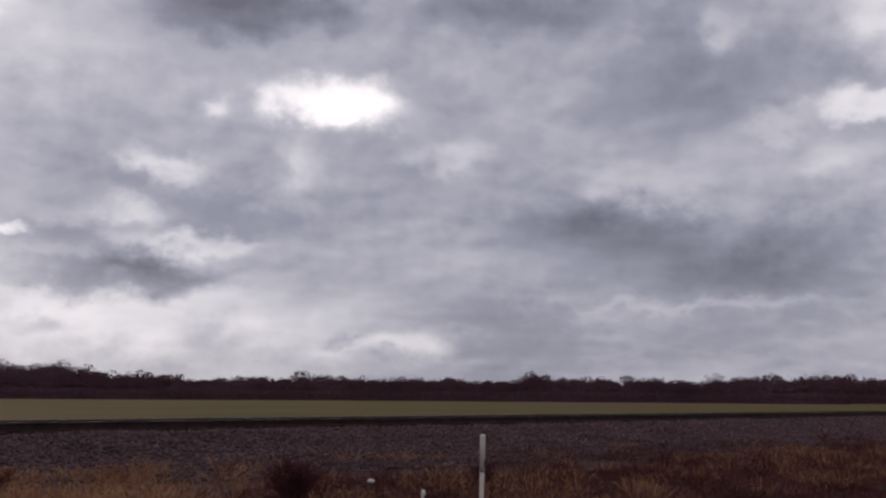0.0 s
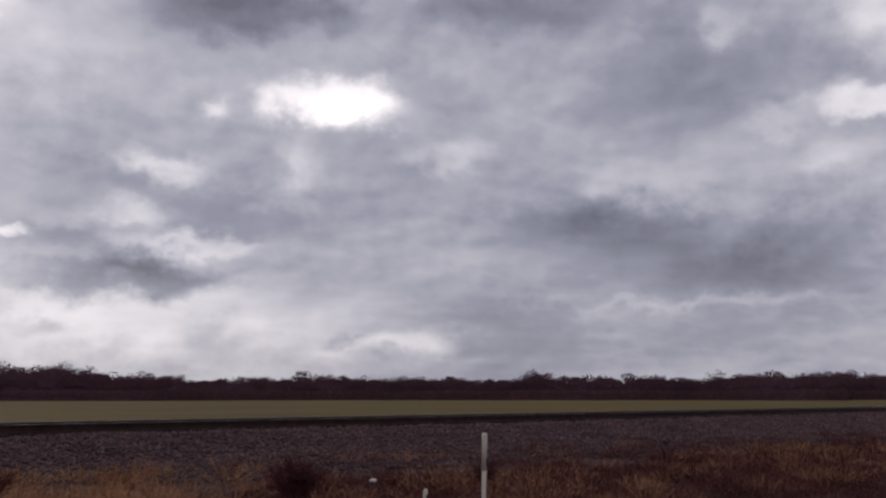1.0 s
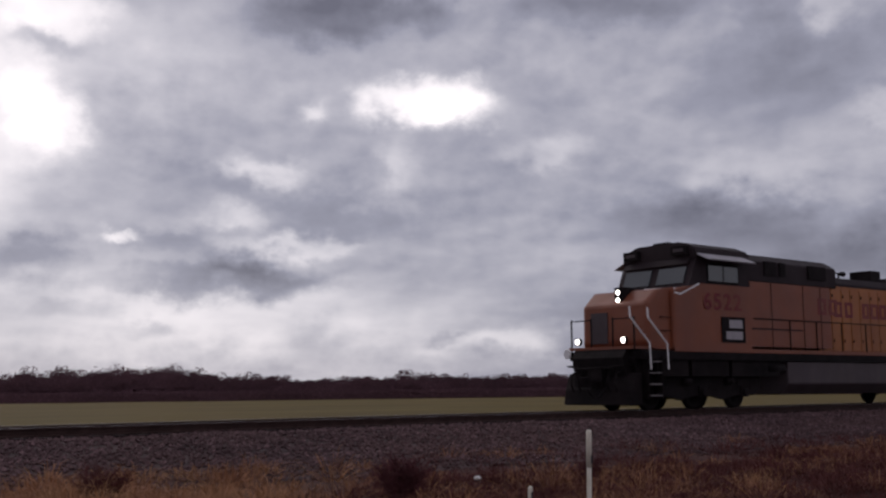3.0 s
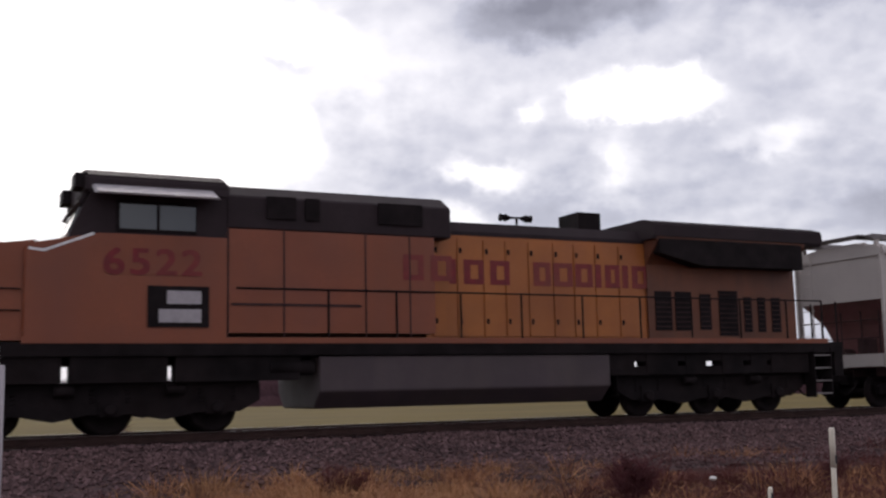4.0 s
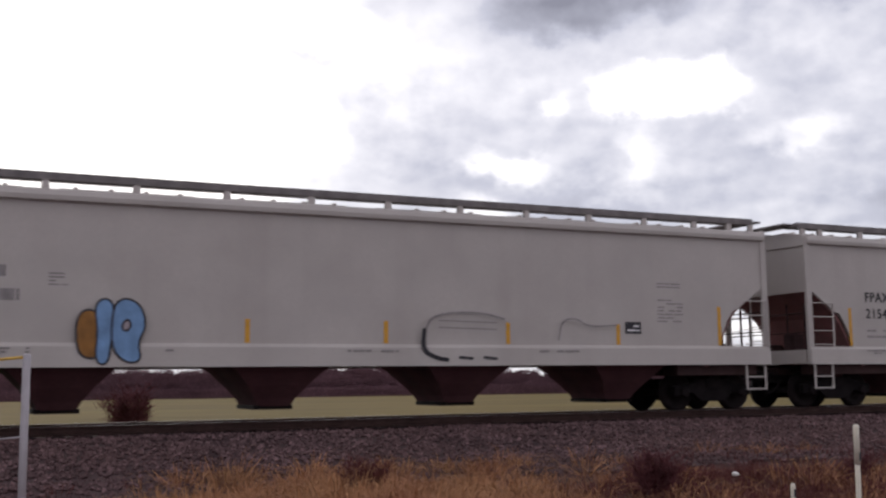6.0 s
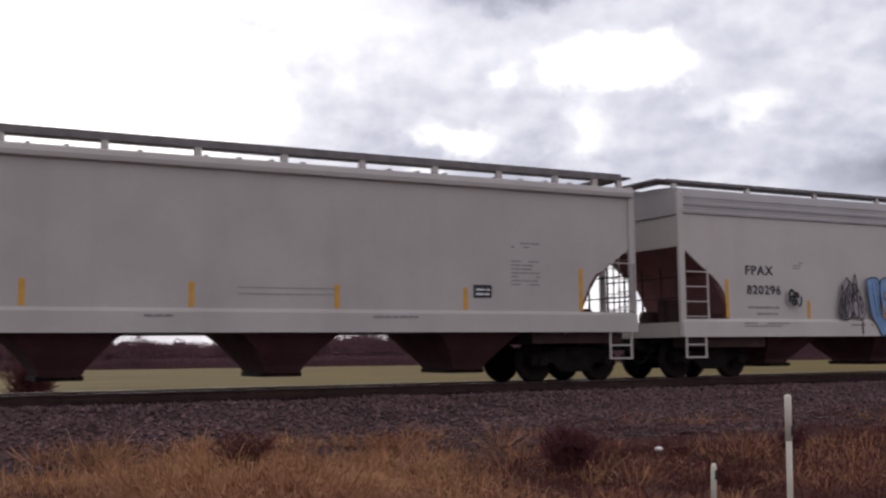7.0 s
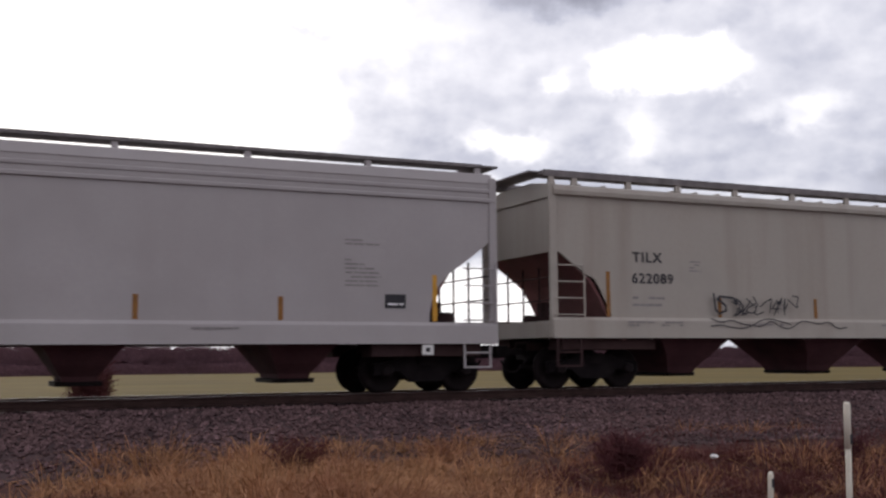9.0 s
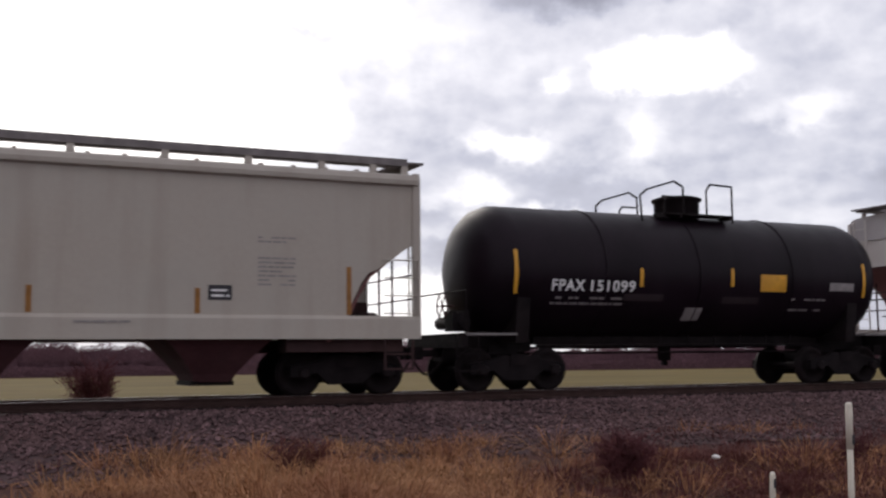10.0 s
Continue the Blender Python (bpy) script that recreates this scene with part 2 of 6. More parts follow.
M = {
    "soil": material("soil", (0.068, 0.031, 0.027), 0.95, vary=0.4, scale=0.8, grain=14, bump=0.6, spec=0.12),
    "field": material("crop", (0.098, 0.069, 0.013), 0.95, vary=0.22, scale=0.05, grain=1.5, bump=0.4,
                      dirt=(0.125, 0.08, 0.02), dirt_amount=0.5, alpha_dirt_scale=0.03, spec=0.12),
    "ballast": material("ballast", (0.062, 0.037, 0.039), 0.95, vary=0.45, scale=1.2, grain=18, bump=0.9,
                        dirt=(0.10, 0.07, 0.065), dirt_amount=0.5, alpha_dirt_scale=0.35, spec=0.12),
    "stone": material("crushed_stone", (0.096, 0.058, 0.060), 0.92, vary=0.3, scale=1.0, grain=30, island=1.0,
                      dirt=(0.10, 0.055, 0.05), dirt_amount=0.45, alpha_dirt_scale=0.3, spec=0.12),
    "rail": material("rail_steel", (0.05, 0.028, 0.025), 0.65, 0.3, vary=0.3, scale=4, spec=0.12),
    "railhead": material("worn_railhead", (0.35, 0.33, 0.33), 0.3, 0.9, vary=0.15),
    "tie": material("creosoted_wood", (0.028, 0.018, 0.018), 0.9, vary=0.4, scale=3, grain=25, bump=0.5, spec=0.12),
    "straw": material("dry_grass", (0.335, 0.17, 0.085), 0.85, vary=0.35, scale=0.9, grain=8, bump=0, island=0.6,
                      dirt=(0.17, 0.05, 0.036), dirt_amount=0.75, alpha_dirt_scale=0.7, spec=0.12),
    "weed": material("red_brown_weed", (0.09, 0.029, 0.027), 0.9, vary=0.35, scale=1.2, grain=8, bump=0, island=0.5,
                     dirt=(0.13, 0.045, 0.036), dirt_amount=0.5, alpha_dirt_scale=0.7, spec=0.12),
    "twig": material("bare_twig", (0.10, 0.034, 0.038), 0.9, vary=0.3, scale=3, grain=20, bump=0, island=0.35, spec=0.12),
    "wood": material("winter_wood", (0.115, 0.060, 0.072), 0.95, vary=0.25, scale=0.04, grain=0.4, bump=0, island=0.4, spec=0.12),
    "grey": material("light_grey_paint", (0.425, 0.382, 0.362), 0.55, vary=0.07, scale=0.7, grain=12, bump=0.04,
                     streak=0.16, dirt=(0.24, 0.19, 0.17), dirt_amount=0.16),
    "pale": material("pale_grey_paint", (0.485, 0.436, 0.41), 0.55, vary=0.06, scale=0.7, grain=12, bump=0.04,
                     streak=0.14, dirt=(0.26, 0.20, 0.17), dirt_amount=0.14),
    "cool": material("cool_grey_paint", (0.36, 0.328, 0.328), 0.55, vary=0.06, scale=0.7, grain=12, bump=0.04,
                     streak=0.14, dirt=(0.24, 0.19, 0.18), dirt_amount=0.15),
    "beige": material("beige_grey_paint", (0.38, 0.34, 0.30), 0.6, vary=0.09, scale=0.6, grain=12, bump=0.05,
                      streak=0.45, dirt=(0.20, 0.145, 0.11), dirt_amount=0.28),
    # dark blotched tone for underbody, end frames, seams and slats
    "under": material("dark_underbody", (0.045, 0.025, 0.026), 0.85, vary=0.4, scale=1.6, grain=16, bump=0.25,
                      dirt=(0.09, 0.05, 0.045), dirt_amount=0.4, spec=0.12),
    # much darker and redder than the car sides, with streaks and blotches
    "bay": material("dark_hopper_paint", (0.085, 0.034, 0.039), 0.8, vary=0.3, scale=1.2, grain=14, bump=0.15,
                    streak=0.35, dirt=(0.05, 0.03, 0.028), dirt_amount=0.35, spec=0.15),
    # grey sheet in itself; the underside's shade is put into this maroon, plus streaks
    "slope": material("shaded_slope_sheet", (0.19, 0.072, 0.075), 0.8, vary=0.25, scale=1.0, grain=14, bump=0.1,
                      streak=0.4, dirt_amount=0.3),
    "iron": material("black_iron", (0.012, 0.009, 0.010), 0.75, 0.2, vary=0.5, scale=2.5, grain=20, bump=0.3,
                     dirt=(0.03, 0.018, 0.017), dirt_amount=0.3, spec=0.10),
    "tread": material("wheel_tread", (0.30, 0.28, 0.28), 0.35, 0.9, vary=0.2),
    "grating": material("galvanised_grating", (0.17, 0.15, 0.15), 0.7, 0.1, vary=0.3, scale=3, grain=30),
    "stripe": material("yellow_reflector", (0.62, 0.30, 0.025), 0.5, vary=0.2, scale=4, grain=30, bump=0,
                       dirt=(0.22, 0.12, 0.06), dirt_amount=0.35),
    "rust": material("rust_brown_reflector", (0.26, 0.115, 0.03), 0.8, vary=0.3, scale=4, bump=0),
    "ink": material("black_lettering", (0.025, 0.022, 0.028), 0.6, vary=0.3, scale=6, bump=0),
    "faint": material("faded_lettering", (0.24, 0.215, 0.215), 0.7, vary=0.2, scale=6, bump=0),
    "chalk": material("white_lettering", (0.72, 0.70, 0.70), 0.6, vary=0.15, scale=6, bump=0),
    "teal": material("teal_spray_paint", (0.035, 0.24, 0.27), 0.6, vary=0.25, scale=3, bump=0),
    "blue": material("blue_spray_paint", (0.15, 0.27, 0.47), 0.6, vary=0.25, scale=3, bump=0),
    "mauve": material("mauve_spray_paint", (0.33, 0.27, 0.29), 0.6, vary=0.2, scale=4, bump=0),
    "orange": material("orange_spray_paint", (0.55, 0.26, 0.10), 0.6, vary=0.2, scale=4, bump=0),
    "tank": material("black_tank_paint", (0.008, 0.004, 0.007), 0.42, spec=0.10, vary=0.35, scale=0.9, grain=14, bump=0.05,
                     streak=0.2, dirt=(0.022, 0.014, 0.02), dirt_amount=0.2),
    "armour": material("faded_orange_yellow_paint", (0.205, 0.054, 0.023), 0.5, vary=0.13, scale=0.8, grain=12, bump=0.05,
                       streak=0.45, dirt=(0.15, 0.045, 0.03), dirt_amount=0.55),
    # lighter and yellower than the cab's paint
    "hood": material("lighter_yellow_paint", (0.35, 0.112, 0.025), 0.5, vary=0.14, scale=0.8, grain=12, bump=0.05,
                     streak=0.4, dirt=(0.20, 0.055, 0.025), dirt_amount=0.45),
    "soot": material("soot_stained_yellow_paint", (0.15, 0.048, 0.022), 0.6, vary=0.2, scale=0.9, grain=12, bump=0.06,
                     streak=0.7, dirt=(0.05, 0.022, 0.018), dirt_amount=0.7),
    "roof": material("sooty_grey_paint", (0.028, 0.019, 0.022), 0.7, vary=0.25, scale=1.0, grain=14, bump=0.08,
                     streak=0.3, dirt=(0.035, 0.022, 0.024), dirt_amount=0.4, spec=0.15),
    "mist": material("grey_paint", (0.055, 0.038, 0.044), 0.65, vary=0.15, scale=1.0, grain=14, streak=0.3,
                     dirt_amount=0.3),
    "red": material("red_lettering", (0.16, 0.008, 0.012), 0.55, vary=0.25, scale=5, bump=0,
                    dirt=(0.25, 0.10, 0.05), dirt_amount=0.3),
    "louvre": material("black_screen", (0.013, 0.009, 0.010), 0.8, vary=0.4, scale=3, grain=25, bump=0.4, spec=0.12),
    "white": material("white_paint", (0.70, 0.68, 0.66), 0.5, vary=0.08, scale=3, dirt=(0.35, 0.28, 0.22), dirt_amount=0.3),
    "plastic": material("weathered_plastic_post", (0.66, 0.61, 0.52), 0.6, vary=0.12, scale=3, grain=30,
                        dirt=(0.42, 0.34, 0.22), dirt_amount=0.4, alpha_dirt_scale=5),
    "galv": material("galvanised_pipe", (0.34, 0.31, 0.33), 0.5, 0.5, vary=0.15, scale=6),
    "rope": material("yellow_cable", (0.55, 0.33, 0.05), 0.6, vary=0.2, scale=9),
    "lamp": glow("lit_lamp", (1.0, 0.96, 0.86), 5.0),
}
g = bpy.data.materials.new("window_glass")
g.use_nodes = True
g.node_tree.nodes["Principled BSDF"].inputs["Base Color"].default_value = (0.03, 0.035, 0.04, 1)
g.node_tree.nodes["Principled BSDF"].inputs["Roughness"].default_value = 0.08
g.node_tree.nodes["Principled BSDF"].inputs["Specular IOR Level"].default_value = 0.8
M["glass"] = g


# ---- building helpers ----
def part(name, src, mat, parent=None, label="", m=None):
    """Link a bmesh or a mesh as one object, under a thing or a part."""
    if isinstance(src, bpy.types.Mesh):
        me = src
    else:
        me = bpy.data.meshes.new(name)
        src.to_mesh(me)
        src.free()
        me.materials.append(M[mat])
    ob = new(name, me)
    if parent is not None:
        ob.parent = parent
    if m is not None:
        ob.matrix_basis = m
    if label:
        ob["label"] = label
    if name == "small_print":
        ob["kind"] = "stuff"
    return ob


KEPT = {}


def shared(key, fn, mat):
    """One mesh for alike parts."""
    if (key, mat) not in KEPT:
        bm = fn()
        me = bpy.data.meshes.new(key)
        bm.to_mesh(me)
        bm.free()
        me.materials.append(M[mat])
        KEPT[key, mat] = me
    return KEPT[key, mat]


def box(bm, x0, x1, y0, y1, z0, z1):
    v = [bm.verts.new((x, y, z)) for z in (z0, z1) for x, y in ((x0, y0), (x1, y0), (x1, y1), (x0, y1))]
    for f in ((3, 2, 1, 0), (4, 5, 6, 7), (0, 1, 5, 4), (1, 2, 6, 5), (2, 3, 7, 6), (3, 0, 4, 7)):
        bm.faces.new([v[i] for i in f])
    return bm


def prism(bm, poly, y0, y1):
    """A polygon in x and z, between two values of y."""
    a = [bm.verts.new((x, y0, z)) for x, z in poly]
    b = [bm.verts.new((x, y1, z)) for x, z in poly]
    n = len(poly)
    fs = [bm.faces.new(a), bm.faces.new(b[::-1])]
    for i in range(n):
        fs.append(bm.faces.new((a[i], b[i], b[(i + 1) % n], a[(i + 1) % n])))
    bmesh.ops.recalc_face_normals(bm, faces=fs)
    return bm


def along(bm, prof, x0, x1):
    """A closed profile in y and z, drawn out along x."""
    a = [bm.verts.new((x0, y, z)) for y, z in prof]
    b = [bm.verts.new((x1, y, z)) for y, z in prof]
    n = len(prof)
    fs = [bm.faces.new(a), bm.faces.new(b[::-1])]
    for i in range(n):
        fs.append(bm.faces.new((a[i], b[i], b[(i + 1) % n], a[(i + 1) % n])))
    bmesh.ops.recalc_face_normals(bm, faces=fs)
    return bm


def rod(bm, p0, p1, r, seg=6, r1=None):
    p0, p1 = Vector(p0), Vector(p1)
    d = p1 - p0
    if d.length < 1e-6:
        return bm
    q = d.to_track_quat("Z", "Y").to_matrix()
    r1 = r if r1 is None else r1
    a, b = [], []
    for i in range(seg):
        c = q @ Vector((math.cos(2 * math.pi * i / seg), math.sin(2 * math.pi * i / seg), 0))
        a.append(bm.verts.new(p0 + c * r))
        b.append(bm.verts.new(p1 + c * r1))
    bm.faces.new(a[::-1])
    bm.faces.new(b)
    for i in range(seg):
        f = bm.faces.new((a[i], a[(i + 1) % seg], b[(i + 1) % seg], b[i]))
        f.smooth = seg > 8
    return bm


def pipe(bm, pts, r, seg=6):
    for p, q in zip(pts, pts[1:]):
        rod(bm, p, q, r, seg)
    return bm


def lathe(bm, prof, axis_y=True, seg=28, x=0.0, z=0.0):
    """Rings of (distance along the axis, radius) round the y axis, at x, z."""
    rings = []
    for d, r in prof:
        rings.append([bm.verts.new((x + r * math.cos(2 * math.pi * i / seg), d, z + r * math.sin(2 * math.pi * i / seg)))
                      for i in range(seg)])
    fs = []
    for a, b in zip(rings, rings[1:]):
        for i in range(seg):
            f = bm.faces.new((a[i], a[(i + 1) % seg], b[(i + 1) % seg], b[i]))
            f.smooth = True
            fs.append(f)
    fs.append(bm.faces.new(rings[0]))
    fs.append(bm.faces.new(rings[-1]))
    bmesh.ops.recalc_face_normals(bm, faces=fs)
    return bm


def bevelled(bm, w=0.02, seg=2):
    bmesh.ops.bevel(bm, geom=[e for e in bm.edges if len(e.link_faces) == 2 and e.calc_face_angle(0) > 0.5],
                    offset=w, segments=seg, affect="EDGES", profile=0.5)
    return bm


def words(text, x0, x1, z0, z1, y):
    """Lettering that fills x0..x1 and z0..z1 on a side at y, facing -y."""
    cu = bpy.data.curves.new("lettering", "FONT")
    cu.body, cu.space_character = text, 1.16
    tmp = new("lettering", cu)
    bpy.context.view_layer.update()
    me = bpy.data.meshes.new_from_object(tmp.evaluated_get(bpy.context.evaluated_depsgraph_get()))
    co = np.array([v.co[:] for v in me.vertices])
    lo, hi = co.min(0), co.max(0)
    bm = bmesh.new()
    kx, kz = (x1 - x0) / (hi[0] - lo[0]), (z1 - z0) / (hi[1] - lo[1])
    # strokes thickened by layers laid a little apart
    for k, (dx, dz) in enumerate(((-1, -1), (1, 1), (-1, 1), (1, -1))):
        first = len(bm.verts)
        bm.from_mesh(me)
        bm.verts.ensure_lookup_table()
        for v in bm.verts[first:]:
            v.co = (x0 + (v.co.x - lo[0] + dx * 0.024) * kx, y - 0.0006 * k, z0 + (v.co.y - lo[1] + dz * 0.018) * kz)
    bpy.data.objects.remove(tmp)
    bpy.data.meshes.remove(me)
    return bm


def print_rows(bm, x0, x1, zs, h, y, rnd, gap=0.25):
    """Rows of unreadable small print: short bars."""
    for z in zs:
        x = x0
        while x < x1 - 0.05:
            w = min(rnd.uniform(0.08, 0.3), x1 - x)
            if rnd.random() > gap:
                box(bm, x, x + w, y - 0.002, y, z, z + h)
            x += w + 0.03
    return bm


def ribbon(bm, pts, w, y):
    """A flat stroke of paint along points in x and z."""
    for (xa, za), (xb, zb) in zip(pts, pts[1:]):
        d = Vector((xb - xa, zb - za))
        if d.length < 1e-6:
            continue
        n = Vector((-d.y, d.x)).normalized() * w / 2
        e = d.normalized() * w * 0.35
        q = [(xa - e.x + n.x, za - e.y + n.y), (xa - e.x - n.x, za - e.y - n.y),
             (xb + e.x - n.x, zb + e.y - n.y), (xb + e.x + n.x, zb + e.y + n.y)]
        f = bm.faces.new([bm.verts.new((x, y, z)) for x, z in q])
        f.normal_update()
        if f.normal.y > 0:
            f.normal_flip()
    return bm


def blob(bm, pts, y):
    f = bm.faces.new([bm.verts.new((x, y, z)) for x, z in pts])
    f.normal_update()
    if f.normal.y > 0:
        f.normal_flip()
    return bm


def rounded(pts, n=3):
    """Corner-cut loop of points."""
    for _ in range(n):
        out = []
        for (xa, za), (xb, zb) in zip(pts, pts[1:] + pts[:1]):
            out += [(xa * 0.75 + xb * 0.25, za * 0.75 + zb * 0.25), (xa * 0.25 + xb * 0.75, za * 0.25 + zb * 0.75)]
        pts = out
    return pts


def smooth_line(pts, n=2):
    for _ in range(n):
        out = [pts[0]]
        for (xa, za), (xb, zb) in zip(pts, pts[1:]):
            out += [(xa * 0.75 + xb * 0.25, za * 0.75 + zb * 0.25), (xa * 0.25 + xb * 0.75, za * 0.25 + zb * 0.75)]
        pts = out + [pts[-1]]
    return pts


# ---- ground ----
def ground_z(x, y):
    """Height of the ground: verge, shallow ditch, track bed, field falling away."""
    p = [(-80, 0.35), (-6, 0.1), (0, 0.0), (6, -0.12), (11, -0.05), (15.5, 0.06), (17.2, 0.22), (20.7, RAIL_Z - 0.25), (25.0, RAIL_Z - 0.25),
         (27.6, 0.05), (32, -0.25), (120, -1.1), (340, -2.65), (1500, -3.1), (4000, -3.3)]
    ys, zs = zip(*p)
    z = float(np.interp(y, ys, zs))
    if y < 17:
        z += 0.07 * noise.noise((x * 0.35, y * 0.35, 3.1)) + 0.03 * noise.noise((x * 1.3, y * 1.3, 7.7))
    elif y < 27.6:
        z += 0.025 * noise.noise((x * 0.9, y * 0.9, 1.7))
    return z


def sheet(name, xs, ys, lift, mat):
    bm = bmesh.new()
    rows = [[bm.verts.new((x, y, ground_z(x, y) + lift)) for x in xs] for y in ys]
    for a, b in zip(rows, rows[1:]):
        for i in range(len(xs) - 1):
            bm.faces.new((a[i], a[i + 1], b[i + 1], b[i])).smooth = True
    return part(name, bm, mat)


def spaced(*spans):
    out = []
    for a, b, n in spans:
        out += [a + (b - a) * i / n for i in range(n)]
    return out + [spans[-1][1]]


gx = spaced((-2500, -60, 10), (-60, 80, 140), (80, 200, 30), (200, 2500, 12))
gy = spaced((-300, -8, 8), (-8, 30, 76), (30, 400, 20), (400, 3500, 8))
tagged(sheet("ground", gx, gy, 0, "soil"), "brown soil verge and land under the grass", "ground", kind="structure")
tagged(sheet("field", spaced((-1500, 1500, 60)), spaced((29.0, 345, 30)), 0.03, "field"),
       "flat yellow-green crop field beyond the track", "field", kind="structure")
tagged(sheet("ballast_bed", spaced((-250, -20, 30), (-20, 70, 150), (70, 700, 60)), spaced((15.6, 27.4, 24)), 0.012, "ballast"),
       "grey crushed-stone track bed with brown dirt", "ballast", kind="structure")

# ---- track ----
def rail_profile(side):
    c = TRACK_Y + side * 0.753
    h = RAIL_Z
    half = [(0.075, h - 0.18), (0.075, h - 0.165), (0.012, h - 0.14), (0.012, h - 0.055), (0.036, h - 0.04), (0.036, h - 0.006), (0.028, h)]
    return [(c + a, z) for a, z in half] + [(c - a, z) for a, z in reversed(half)]


for side in (-1, 1):
    rail = part("rail", along(bmesh.new(), rail_profile(side), -400, 900), "rail")
    tagged(rail, "rusty steel rail on wooden ties", "rail", "rails of the track", "structure")
    c = TRACK_Y + side * 0.753
    part("running_surface", box(bmesh.new(), -400, 900, c - 0.024, c + 0.024, RAIL_Z - 0.003, RAIL_Z + 0.002), "railhead", rail,
         "bright worn top of the rail")


def ballast_stones():
    rnd = np.random.default_rng(5)
    n = 46000
    x = rnd.uniform(-14, 48, n)
    y = 15.2 + (22.0 - 15.2) * rnd.random(n)
    near = rnd.random(n) < np.clip((y - 14.9) / 1.6, 0.05, 1)
    x, y = x[near], y[near]
    n = len(x)
    s = rnd.uniform(0.025, 0.062, n)
    base = np.array([[1, 0, 0], [0, 1, 0], [-1, 0, 0], [0, -1, 0], [0, 0, 0.8], [0, 0, -0.6]])
    face = np.array([[0, 1, 4], [1, 2, 4], [2, 3, 4], [3, 0, 4], [1, 0, 5], [2, 1, 5], [3, 2, 5], [0, 3, 5]])
    a = rnd.uniform(0, 6.28, n)
    v = base[None] * (1 + rnd.uniform(-0.35, 0.35, (n, 6, 3))) * s[:, None, None]
    t = rnd.uniform(-0.6, 0.6, n)
    vx, vy, vz = v[..., 0].copy(), v[..., 1].copy(), v[..., 2].copy()
    vz, vx = vz * np.cos(t)[:, None] - vx * np.sin(t)[:, None], vx * np.cos(t)[:, None] + vz * np.sin(t)[:, None]
    rx = vx * np.cos(a)[:, None] - vy * np.sin(a)[:, None] + x[:, None]
    ry = vx * np.sin(a)[:, None] + vy * np.cos(a)[:, None] + y[:, None]
    z0 = np.array([ground_z(p, q) for p, q in zip(x, y)]) + 0.02
    rz = vz + z0[:, None] + s[:, None] * 0.25
    verts = np.stack([rx, ry, rz], -1).reshape(-1, 3)
    faces = (face[None] + (np.arange(n) * 6)[:, None, None]).reshape(-1, 3)
    me = bpy.data.meshes.new("ballast_stones")
    me.from_pydata(verts.tolist(), [], faces.tolist())
    me.materials.append(M["stone"])
    return new("ballast_stones", me)


tagged(ballast_stones(), "loose grey crushed stones on the track bed's shoulder", "ballast", kind="stuff")


